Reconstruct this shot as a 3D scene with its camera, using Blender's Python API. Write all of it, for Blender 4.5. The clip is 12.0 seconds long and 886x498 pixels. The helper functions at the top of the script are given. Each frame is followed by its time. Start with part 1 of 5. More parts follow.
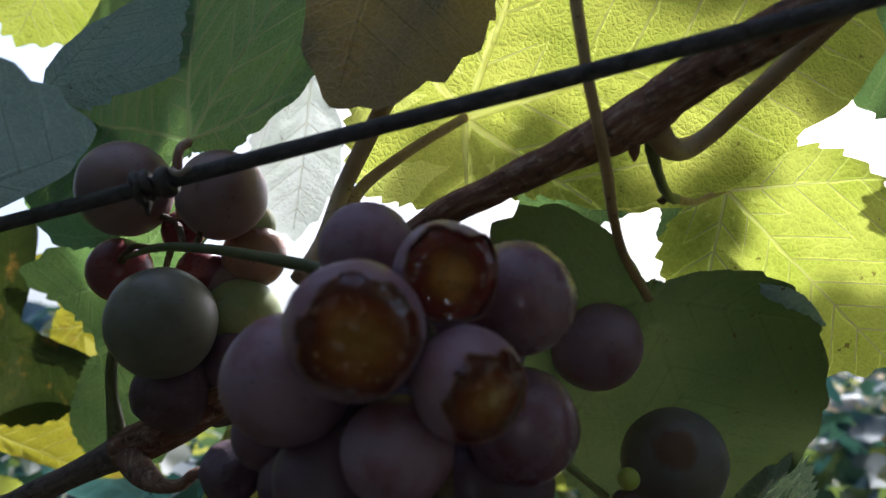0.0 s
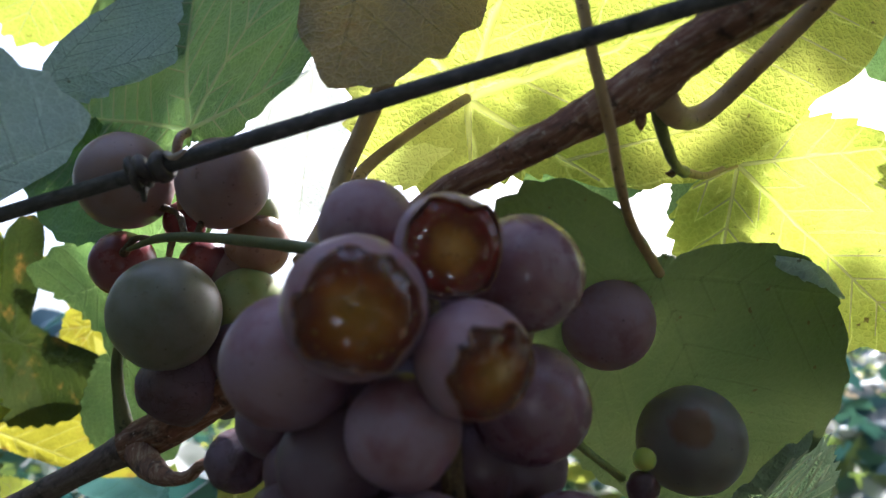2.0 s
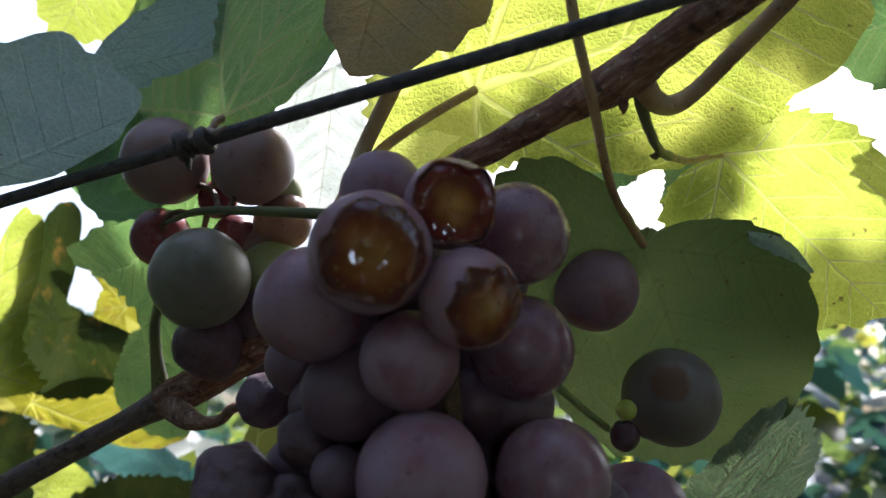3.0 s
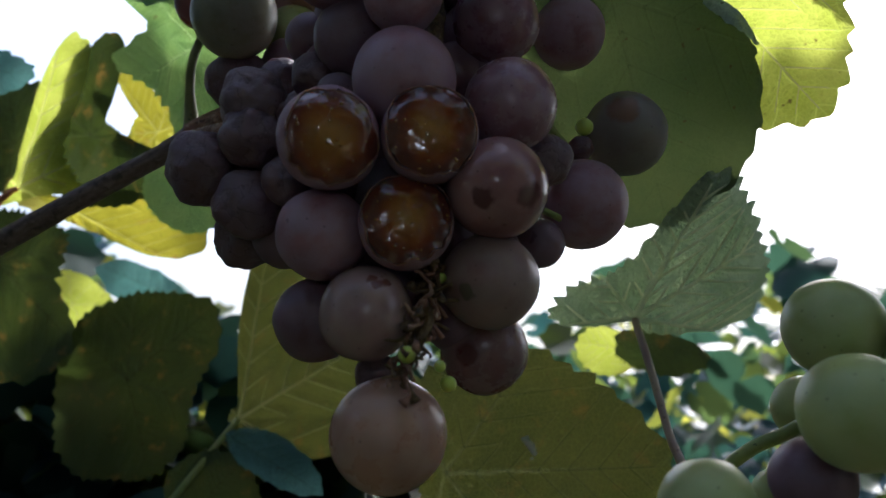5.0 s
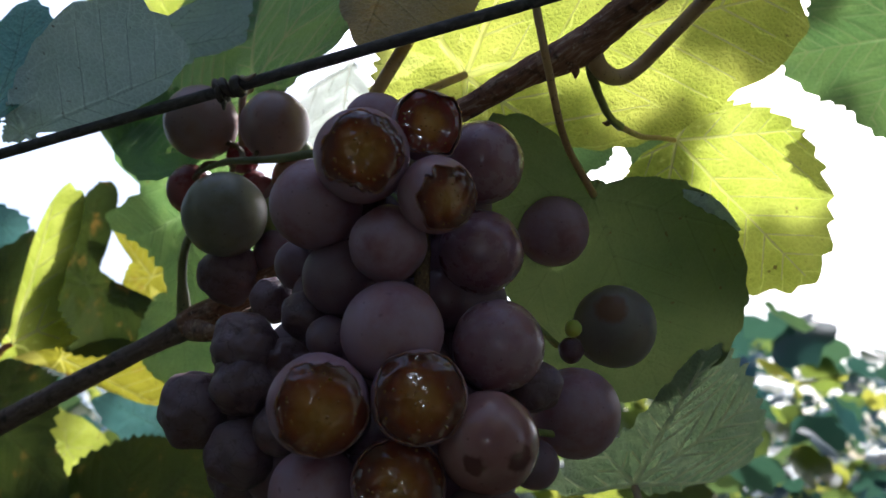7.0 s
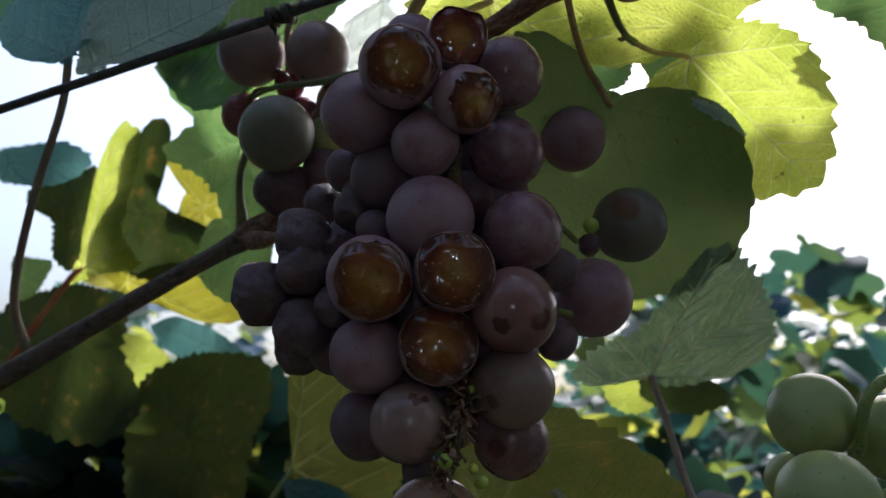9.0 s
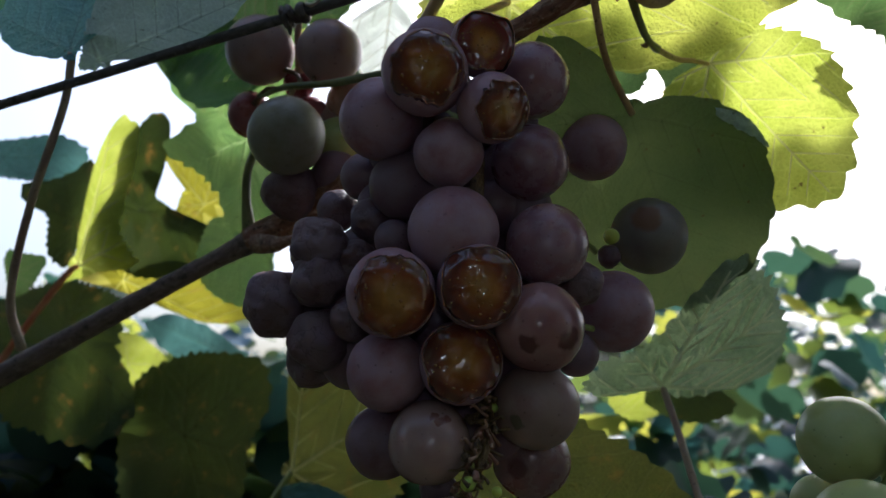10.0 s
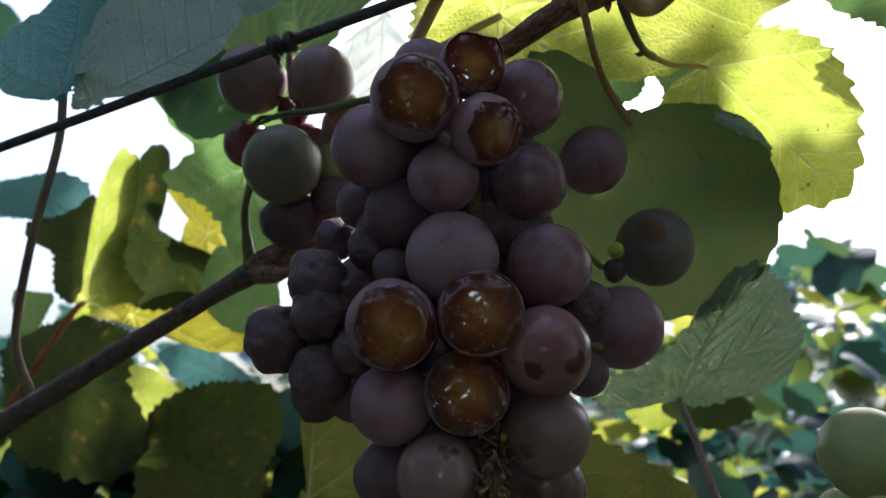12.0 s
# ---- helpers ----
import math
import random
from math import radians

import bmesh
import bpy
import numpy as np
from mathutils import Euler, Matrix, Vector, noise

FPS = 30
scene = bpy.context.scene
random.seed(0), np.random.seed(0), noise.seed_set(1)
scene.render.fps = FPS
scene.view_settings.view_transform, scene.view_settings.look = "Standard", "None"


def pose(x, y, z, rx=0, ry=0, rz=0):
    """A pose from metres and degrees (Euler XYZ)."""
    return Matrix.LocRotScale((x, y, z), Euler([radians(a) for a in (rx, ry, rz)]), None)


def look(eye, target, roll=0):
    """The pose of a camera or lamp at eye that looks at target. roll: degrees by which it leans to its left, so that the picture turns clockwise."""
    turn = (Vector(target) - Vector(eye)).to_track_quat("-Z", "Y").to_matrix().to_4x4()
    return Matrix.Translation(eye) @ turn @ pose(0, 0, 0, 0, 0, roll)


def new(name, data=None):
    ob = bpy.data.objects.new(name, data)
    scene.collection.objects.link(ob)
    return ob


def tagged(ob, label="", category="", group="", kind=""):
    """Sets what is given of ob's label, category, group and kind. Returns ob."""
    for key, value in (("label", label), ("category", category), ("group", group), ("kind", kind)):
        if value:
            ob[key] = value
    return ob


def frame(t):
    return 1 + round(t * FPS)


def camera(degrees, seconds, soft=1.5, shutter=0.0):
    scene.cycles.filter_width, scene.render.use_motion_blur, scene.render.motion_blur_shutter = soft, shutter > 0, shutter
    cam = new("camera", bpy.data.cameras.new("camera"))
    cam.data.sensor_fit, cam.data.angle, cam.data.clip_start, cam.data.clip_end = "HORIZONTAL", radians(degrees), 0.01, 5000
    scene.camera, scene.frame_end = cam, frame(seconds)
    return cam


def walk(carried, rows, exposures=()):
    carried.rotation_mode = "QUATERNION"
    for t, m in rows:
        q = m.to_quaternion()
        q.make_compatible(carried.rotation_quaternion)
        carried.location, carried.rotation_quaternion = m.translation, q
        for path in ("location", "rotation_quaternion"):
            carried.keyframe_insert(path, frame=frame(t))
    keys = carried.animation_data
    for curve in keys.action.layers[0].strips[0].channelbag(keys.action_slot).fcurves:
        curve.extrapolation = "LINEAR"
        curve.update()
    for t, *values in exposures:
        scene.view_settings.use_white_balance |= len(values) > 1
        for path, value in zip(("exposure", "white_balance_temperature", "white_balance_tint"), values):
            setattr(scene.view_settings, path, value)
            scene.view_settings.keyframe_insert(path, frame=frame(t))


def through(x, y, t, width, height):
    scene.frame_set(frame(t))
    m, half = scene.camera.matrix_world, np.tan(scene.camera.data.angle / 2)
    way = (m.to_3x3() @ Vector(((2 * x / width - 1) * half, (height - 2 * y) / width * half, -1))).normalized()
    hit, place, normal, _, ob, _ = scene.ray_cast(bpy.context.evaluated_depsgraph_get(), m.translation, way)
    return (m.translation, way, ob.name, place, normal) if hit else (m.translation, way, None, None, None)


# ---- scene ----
cam = camera(60.34, 12.0, soft=1.5)
# The eye in millimetres from the first eye, then the turn in degrees.
PATH = [
    (0, 0.00, 0.00, 0.00, 105.02, 0.00, 0.01),
    (0.5, 2.09, 7.23, -3.79, 104.45, 0.67, 0.30),
    (1, 1.23, 12.27, -3.18, 104.29, 1.15, 0.93),
    (1.5, 0.06, 5.87, -2.20, 105.03, 1.29, 1.70),
    (2, 1.26, 3.95, -2.21, 104.84, 1.36, 1.30),
    (2.5, 1.41, 1.00, -3.35, 105.23, 1.49, 1.48),
    (2.7, 1.93, -3.23, -5.10, 105.36, 1.27, 1.77),
    (4.3, 9.04, -31.00, -80.20, 106.34, -5.53, 1.94),
    (4.5, 9.02, -23.58, -82.53, 105.72, -5.42, 1.58),
    (5, 12.63, -20.92, -82.03, 105.26, -4.76, 1.97),
    (5.5, 17.35, -19.44, -76.69, 105.45, -3.65, 1.94),
    (6, 14.97, -18.90, -65.03, 106.83, -2.84, 1.77),
    (6.5, 4.60, -16.88, -55.78, 109.40, -3.54, 1.61),
    (7, 12.42, -32.77, -47.93, 109.29, -2.67, 2.42),
    (7.5, 18.02, -42.70, -61.76, 105.88, -3.18, 4.11),
    (7.7, 19.93, -41.04, -62.46, 105.50, -3.24, 4.07),
    (9.3, 13.71, -51.53, -65.91, 105.31, -2.27, 5.21),
    (9.5, 13.39, -50.16, -64.73, 105.47, -2.42, 5.30),
    (10, 6.61, -46.93, -60.47, 104.85, -2.98, 4.04),
    (10.5, 1.19, -43.88, -57.75, 105.62, -2.66, 3.98),
    (11, 3.56, -46.58, -54.82, 105.62, -2.46, 3.65),
    (11.5, 14.76, -52.08, -62.85, 105.32, -1.74, 5.17),
    (12, 8.98, -44.49, -55.90, 105.44, -0.28, 5.70),
]
HEIGHT = 1500.0


def mm(x, y, z):
    """A place given in millimetres from the first eye, in metres over the ground."""
    return Vector((x, y, z + HEIGHT)) * 0.001


walk(cam, [(t, pose(*mm(x, y, z), rx, ry, rz)) for t, x, y, z, rx, ry, rz in PATH],
     exposures=[(t, e, 5380.0, 15.0) for t, e in ((0.0, 0.85), (0.5, 1.35), (1.5, 1.75), (2.5, 1.6), (4.5, 0.75), (5.0, 1.1), (5.5, 1.35), (7.0, 1.15), (9.5, 0.95), (11.0, 1.25), (12.0, 1.25))])
cam.data.dof.use_dof = True
cam.data.dof.focus_distance = 0.165
cam.data.dof.aperture_fstop = 21.0

# ---- world and sun ----
SUN_AZIMUTH, SUN_HEIGHT = 25.0, 54.0
world = bpy.data.worlds.new("sky")
world.use_nodes = True
scene.world = world
wn = world.node_tree
sky = wn.nodes.new("ShaderNodeTexSky")
sky.sky_type = "NISHITA"
sky.sun_disc = False
sky.sun_elevation, sky.sun_rotation = radians(SUN_HEIGHT), radians(SUN_AZIMUTH)
sky.air_density, sky.dust_density, sky.ozone_density = 1.5, 9.0, 0.6
wn.links.new(sky.outputs[0], wn.nodes["Background"].inputs[0])
wn.nodes["Background"].inputs[1].default_value = 0.15
sun = new("sun", bpy.data.lights.new("sun", "SUN"))
sun.data.energy, sun.data.angle, sun.data.color = 5.0, radians(0.6), (1.0, 0.93, 0.8)
az, el = radians(SUN_AZIMUTH), radians(SUN_HEIGHT)
to_sun = Vector((math.sin(az) * math.cos(el), math.cos(az) * math.cos(el), math.sin(el)))
sun.matrix_world = look(to_sun * 5, (0, 0, 0))

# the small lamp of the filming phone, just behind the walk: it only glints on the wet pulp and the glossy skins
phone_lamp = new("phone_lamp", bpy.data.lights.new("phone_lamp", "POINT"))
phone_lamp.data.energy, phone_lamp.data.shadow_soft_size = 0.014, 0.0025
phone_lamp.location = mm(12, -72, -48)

# ---- materials ----


class Nodes:
    """A short way to write a node material."""

    def __init__(self, name):
        self.mat = bpy.data.materials.new(name)
        self.mat.use_nodes = True
        self.tree = self.mat.node_tree
        self.tree.nodes.clear()
        self.out = self.tree.nodes.new("ShaderNodeOutputMaterial")

    def add(self, kind, ins=(), **sets):
        node = self.tree.nodes.new("ShaderNode" + kind)
        for key, value in sets.items():
            setattr(node, key, value)
        for key, value in dict(ins).items():
            self.put(node.inputs[key], value)
        return node

    def put(self, socket, value):
        if isinstance(value, bpy.types.NodeSocket):
            self.tree.links.new(value, socket)
        elif isinstance(value, (tuple, list)) and len(value) == 3 and socket.type == "RGBA":
            socket.default_value = (*value, 1)
        else:
            socket.default_value = value

    def coords(self, scale=1.0, kind="Object"):
        tc = self.add("TexCoord")
        return self.add("Mapping", {"Vector": tc.outputs[kind], "Scale": (scale, scale, scale)}).outputs[0]

    def noise(self, vec, scale, detail=4.0, rough=0.55):
        return self.add("TexNoise", {"Vector": vec, "Scale": scale, "Detail": detail, "Roughness": rough}).outputs[0]

    def ramp(self, fac, *stops):
        node = self.add("ValToRGB", {"Fac": fac})
        el = node.color_ramp.elements
        while len(el) < len(stops):
            el.new(0.5)
        for e, (at, colour) in zip(el, stops):
            e.position, e.color = at, (*colour, 1) if len(colour) == 3 else colour
        return node.outputs[0]

    def mask(self, fac, low, high):
        return self.add("MapRange", {"Value": fac, "From Min": low, "From Max": high}, interpolation_type="SMOOTHSTEP").outputs[0]

    def mix(self, fac, a, b, blend="MIX"):
        node = self.add("Mix", data_type="RGBA", blend_type=blend)
        for key, value in ((0, fac), (6, a), (7, b)):
            self.put(node.inputs[key], value)
        return node.outputs[2]

    def math(self, op, a, b=0.0):
        return self.add("Math", {0: a, 1: b}, operation=op).outputs[0]

    def bump(self, height, strength, distance, normal=None):
        ins = {"Height": height, "Strength": strength, "Distance": distance}
        if normal is not None:
            ins["Normal"] = normal
        return self.add("Bump", ins).outputs[0]

    def done(self, shader):
        self.tree.links.new(shader, self.out.inputs[0])
        return self.mat


def leaf_material(name, dark, light, glow_a, glow_b, through=0.5, rough=0.42, aged=0.0, ribs=1.0, cells=0.35, relief=0.5, gloss=0.45, rungs=0.25):
    """A thin leaf: a waxy face and light that comes through, with fine net veins in its UV plane (millimetres)."""
    n = Nodes(name)
    uv = n.add("UVMap", uv_map="UVMap").outputs[0]
    shift = n.add("VectorMath", {0: uv, 1: n.add("ObjectInfo").outputs["Random"]}, operation="ADD").outputs[0]
    broad = n.noise(shift, 0.06, 3.0)
    fine = n.noise(shift, 0.9, 5.0)
    warp = n.add("VectorMath", {0: uv, 1: n.add("TexNoise", {"Vector": uv, "Scale": 0.35}).outputs[1]}, operation="ADD").outputs[0]
    net = n.add("TexVoronoi", {"Vector": warp, "Scale": 0.62}, feature="DISTANCE_TO_EDGE").outputs[0]
    small = n.add("TexVoronoi", {"Vector": warp, "Scale": 1.7}, feature="DISTANCE_TO_EDGE").outputs[0]
    vein = n.math("MAXIMUM", n.math("SUBTRACT", 1.0, n.mask(net, 0.01, 0.085)),
                  n.math("MULTIPLY", n.math("SUBTRACT", 1.0, n.mask(small, 0.01, 0.12)), 0.45))
    # main veins at 0, 52 and 106 degrees on both halves, side veins at 46 degrees from them
    flat = n.add("UVMap", uv_map="shape").outputs[0]
    bent = n.add("VectorMath", {0: n.add("TexNoise", {"Vector": uv, "Scale": 0.09, "Detail": 2.0}).outputs[1], 1: (0.5, 0.5, 0.5)}, operation="SUBTRACT").outputs[0]
    flat = n.add("VectorMath", {0: flat, 1: n.add("VectorMath", {0: bent, "Scale": 0.06}, operation="SCALE").outputs[0]}, operation="ADD").outputs[0]
    shape = n.add("SeparateXYZ", {0: flat})
    u, v = shape.outputs[0], n.math("ABSOLUTE", shape.outputs[1])
    turn = n.math("ARCTAN2", v, u)
    a = n.math("ADD", n.math("MULTIPLY", n.math("GREATER_THAN", turn, radians(26)), radians(52)), n.math("MULTIPLY", n.math("GREATER_THAN", turn, radians(79)), radians(54)))
    ca, sa = n.math("COSINE", a), n.math("SINE", a)
    along = n.math("ADD", n.math("MULTIPLY", u, ca), n.math("MULTIPLY", v, sa))
    off = n.math("ABSOLUTE", n.math("SUBTRACT", n.math("MULTIPLY", v, ca), n.math("MULTIPLY", u, sa)))
    main_rib = n.math("SUBTRACT", 1.0, n.mask(n.math("ADD", off, n.math("MULTIPLY", along, 0.008)), 0.003, 0.011))
    lane = n.math("SUBTRACT", along, n.math("MULTIPLY", off, 0.966))
    lane = n.math("DIVIDE", lane, 0.13)
    lane = n.math("MULTIPLY", n.math("ABSOLUTE", n.math("SUBTRACT", n.math("FRACT", n.math("ADD", lane, 0.5)), 0.5)), n.math("GREATER_THAN", lane, 0.5))
    side_rib = n.math("MULTIPLY", n.math("SUBTRACT", 1.0, n.mask(lane, 0.008, 0.045)), n.math("GREATER_THAN", along, 0.1))
    rib = n.math("MULTIPLY", n.math("MAXIMUM", n.math("MULTIPLY", main_rib, 0.75), n.math("MULTIPLY", side_rib, 0.38)), ribs)
    speck = n.mask(n.noise(shift, 0.45, 2.0), 0.70, 0.76)
    stain = n.mask(n.noise(shift, 0.11, 5.0, 0.65), 0.56, 0.72)
    face = n.mix(broad, dark, light)
    face = n.mix(n.math("MULTIPLY", vein, cells * 1.3), face, tuple(min(1, c * 1.7) for c in light))
    face = n.mix(n.math("MULTIPLY", speck, 0.7), face, (0.06, 0.035, 0.015))
    glow = n.mix(n.mask(broad, 0.3, 0.7), glow_a, glow_b)
    glow = n.mix(n.math("MULTIPLY", fine, 0.35), glow, tuple(c * 0.6 for c in glow_a))
    glow = n.mix(n.math("MULTIPLY", vein, cells), glow, tuple(min(1, c * 1.25) for c in glow_b))
    glow = n.mix(rib, glow, tuple(min(1, c * 1.5 + 0.1) for c in glow_b))
    face = n.mix(n.math("MULTIPLY", rib, 0.7), face, tuple(min(1, c * 1.9 + 0.02) for c in light))
    glow = n.mix(n.math("MULTIPLY", speck, 0.8), glow, (0.08, 0.04, 0.01))
    if aged:
        face = n.mix(n.math("MULTIPLY", stain, aged), face, (0.13, 0.085, 0.03))
        glow = n.mix(n.math("MULTIPLY", stain, aged), glow, (0.3, 0.16, 0.03))
    height = n.math("ADD", n.mask(net, 0.0, 0.3), n.math("MULTIPLY", n.mask(small, 0.0, 0.3), 0.35))
    sway = n.math("MULTIPLY", n.math("SUBTRACT", n.noise(uv, 0.14, 3.0), 0.5), 0.11)
    rung = n.math("ADD", n.math("SUBTRACT", n.math("MULTIPLY", off, 0.55), along), sway)
    rung = n.math("ABSOLUTE", n.math("SINE", n.math("MULTIPLY", rung, 52.0)))
    rung = n.math("MULTIPLY", n.mask(rung, 0.0, 0.8), rungs)
    height = n.math("ADD", height, n.math("MULTIPLY", rung, 3.0))
    normal = n.bump(n.math("ADD", height, n.math("MULTIPLY", fine, 0.25)), relief, 0.0004)
    soft = n.bump(height, relief * 0.5, 0.0003)
    front = n.add("BsdfPrincipled", {"Base Color": face, "Roughness": n.math("ADD", n.math("MULTIPLY", broad, 0.25), rough - 0.1), "Normal": normal,
                                     "Specular IOR Level": gloss})
    back = n.add("BsdfTranslucent", {"Color": glow, "Normal": soft})
    return n.done(n.add("MixShader", {0: through, 1: front.outputs[0], 2: back.outputs[0]}).outputs[0])


# leaves in the sun: its yellow glow is put into a brighter colour
LEAF_BRIGHT = leaf_material("leaf_sunlit_yellow", (0.05, 0.085, 0.016), (0.10, 0.14, 0.03), (0.36, 0.42, 0.04), (0.51, 0.55, 0.085), 0.6, cells=0.3, relief=0.8)
LEAF_NET = leaf_material("leaf_netted_sunlit_yellow", (0.05, 0.085, 0.016), (0.10, 0.14, 0.03), (0.36, 0.41, 0.045), (0.54, 0.55, 0.085), 0.62, cells=0.3, relief=1.1)
# glare on this leaf is put in as a near-white colour
LEAF_GLARE = leaf_material("leaf_glare", (0.16, 0.2, 0.16), (0.26, 0.3, 0.26), (0.62, 0.66, 0.55), (0.8, 0.82, 0.74), 0.6, rough=0.3, ribs=0.1, cells=0.15)
LEAF_GREEN = leaf_material("leaf_green", (0.07, 0.12, 0.075), (0.12, 0.18, 0.11), (0.10, 0.19, 0.05), (0.16, 0.25, 0.06), 0.5, ribs=0.8)
LEAF_OLIVE = leaf_material("leaf_olive", (0.05, 0.06, 0.018), (0.085, 0.09, 0.03), (0.075, 0.088, 0.014), (0.11, 0.12, 0.02), 0.5, aged=0.4, ribs=0.5)
LEAF_BROWN = leaf_material("leaf_browning", (0.13, 0.115, 0.06), (0.19, 0.16, 0.09), (0.24, 0.16, 0.03), (0.32, 0.22, 0.05), 0.45, aged=0.8, ribs=0.4)
LEAF_YELLOW = leaf_material("leaf_yellowing", (0.09, 0.09, 0.02), (0.14, 0.13, 0.035), (0.24, 0.22, 0.012), (0.38, 0.35, 0.025), 0.55, aged=0.9)
# deep shade among the lower leaves is put into this near-black green
LEAF_DEEP_SHADE = leaf_material("leaf_deep_shade", (0.018, 0.038, 0.015), (0.034, 0.058, 0.022), (0.022, 0.034, 0.006), (0.04, 0.054, 0.008), 0.45, rough=0.45, aged=0.5, ribs=0.15, cells=0.25)
LEAF_PALE = leaf_material("leaf_pale_underside", (0.27, 0.34, 0.29), (0.38, 0.45, 0.39), (0.18, 0.27, 0.10), (0.28, 0.37, 0.17), 0.34, rough=0.3, ribs=0.6, cells=0.2, relief=1.0, gloss=0.6, rungs=0.22)
# smooth olive leaf whose shade is put into a darker colour
LEAF_SHADE = leaf_material("leaf_smooth_olive_shaded", (0.055, 0.08, 0.06), (0.085, 0.11, 0.085), (0.088, 0.125, 0.034), (0.118, 0.15, 0.042), 0.5, rough=0.5, ribs=0.12, cells=0.12, relief=0.3)
# sky sheen is put into the blue of these two leaf colours
LEAF_BLUE = leaf_material("leaf_sky_sheen_blue", (0.09, 0.21, 0.27), (0.16, 0.31, 0.38), (0.15, 0.36, 0.4), (0.24, 0.46, 0.48), 0.5, rough=0.33, ribs=0.6)
LEAF_TEAL = leaf_material("leaf_sky_sheen_teal", (0.05, 0.13, 0.155), (0.09, 0.2, 0.235), (0.08, 0.2, 0.17), (0.12, 0.26, 0.22), 0.4, rough=0.33, ribs=0.4)
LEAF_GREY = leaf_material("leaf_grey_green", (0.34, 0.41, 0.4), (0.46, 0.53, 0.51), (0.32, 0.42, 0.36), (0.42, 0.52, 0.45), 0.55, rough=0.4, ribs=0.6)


def vein_material(name, colour, glow, solid=0.35, thin=0.6):
    n = Nodes(name)
    vec = n.coords()
    tone = n.noise(vec, 350.0, 4.0)
    face = n.mix(tone, tuple(c * 0.75 for c in colour), colour)
    front = n.add("BsdfPrincipled", {"Base Color": face, "Roughness": 0.5, "Normal": n.bump(tone, 0.3, 0.0003)})
    back = n.add("BsdfTranslucent", {"Color": glow})
    tissue = n.add("MixShader", {0: thin, 1: front.outputs[0], 2: back.outputs[0]}).outputs[0]
    return n.done(n.add("MixShader", {0: solid, 1: n.add("BsdfTransparent").outputs[0], 2: tissue}).outputs[0])


VEIN = vein_material("leaf_vein", (0.45, 0.47, 0.22), (1.0, 0.95, 0.7))
VEIN_PALE = vein_material("leaf_vein_pale", (0.7, 0.76, 0.66), (1.0, 1.0, 0.86), 1.0, 0.7)
# veins darkened to go with the shaded leaf's colour
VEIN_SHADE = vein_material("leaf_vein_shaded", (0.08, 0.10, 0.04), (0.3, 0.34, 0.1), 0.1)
VEIN_DARK = vein_material("leaf_vein_green", (0.36, 0.4, 0.2), (1.0, 1.0, 0.7), 0.25, 0.8)


def bark_material(name, deep, mid, pale, along=(1, 1, 1), rough=0.75, bump=0.6, scale=1.0):
    n = Nodes(name)
    tc = n.add("TexCoord").outputs["UV"]
    vec = n.add("Mapping", {"Vector": tc, "Scale": along}).outputs[0]
    obj = n.coords()
    long = n.noise(vec, 1.0 * scale, 6.0, 0.65)
    spot = n.noise(obj, 260.0 * scale, 5.0, 0.6)
    colour = n.ramp(long, (0.28, deep), (0.5, mid), (0.72, pale))
    colour = n.mix(n.mask(spot, 0.52, 0.7), colour, tuple(c * 0.45 for c in deep))
    colour = n.mix(n.mask(n.noise(obj, 700.0 * scale, 3.0), 0.62, 0.72), colour, pale)
    height = n.math("ADD", long, n.math("MULTIPLY", spot, 0.6))
    return n.done(n.add("BsdfPrincipled", {"Base Color": colour, "Roughness": rough, "Normal": n.bump(height, bump, 0.0008)}).outputs[0])


BARK = bark_material("vine_bark", (0.085, 0.034, 0.022), (0.21, 0.09, 0.052), (0.42, 0.31, 0.23), (0.9, 0.16, 1))
CANE_BARK = bark_material("cane_bark", (0.06, 0.04, 0.038), (0.13, 0.086, 0.08), (0.22, 0.16, 0.15), (0.9, 0.2, 1), 0.6)
ROD_BARK = bark_material("weathered_rod", (0.032, 0.028, 0.03), (0.06, 0.052, 0.056), (0.12, 0.105, 0.11), (0.8, 0.25, 1), 0.7, 0.4)
DRY_TENDRIL = bark_material("dry_tendril", (0.02, 0.015, 0.015), (0.045, 0.032, 0.03), (0.12, 0.09, 0.08), (0.9, 0.2, 1), 0.5)
RACHIS = bark_material("dry_rachis", (0.04, 0.022, 0.01), (0.115, 0.06, 0.022), (0.27, 0.19, 0.07), (1, 0.4, 1), 0.6, 0.8, 2.0)
SOIL = bark_material("soil", (0.035, 0.04, 0.02), (0.055, 0.06, 0.028), (0.09, 0.085, 0.045), (1, 1, 1), 0.95, 0.8, 0.02)


def stalk_material(name, a, b, rough=0.5):
    n = Nodes(name)
    vec = n.coords()
    tone = n.noise(vec, 90.0, 4.0)
    fine = n.noise(vec, 900.0, 3.0)
    colour = n.mix(n.mask(tone, 0.35, 0.65), a, b)
    colour = n.mix(n.mask(fine, 0.6, 0.7), colour, tuple(c * 0.5 for c in a))
    return n.done(n.add("BsdfPrincipled", {"Base Color": colour, "Roughness": rough, "Subsurface Weight": 0.15, "Subsurface Radius": (0.002, 0.0015, 0.0005),
                                           "Normal": n.bump(fine, 0.3, 0.0004)}).outputs[0])


STALK_GREEN = stalk_material("green_stalk", (0.15, 0.2, 0.05), (0.25, 0.28, 0.08))
STALK_OLIVE = stalk_material("olive_stalk", (0.09, 0.10, 0.03), (0.15, 0.15, 0.05))
STALK_BROWN = stalk_material("brown_stalk", (0.32, 0.19, 0.085), (0.44, 0.29, 0.14))
STALK_RED = stalk_material("reddish_stalk", (0.24, 0.11, 0.08), (0.33, 0.2, 0.14))
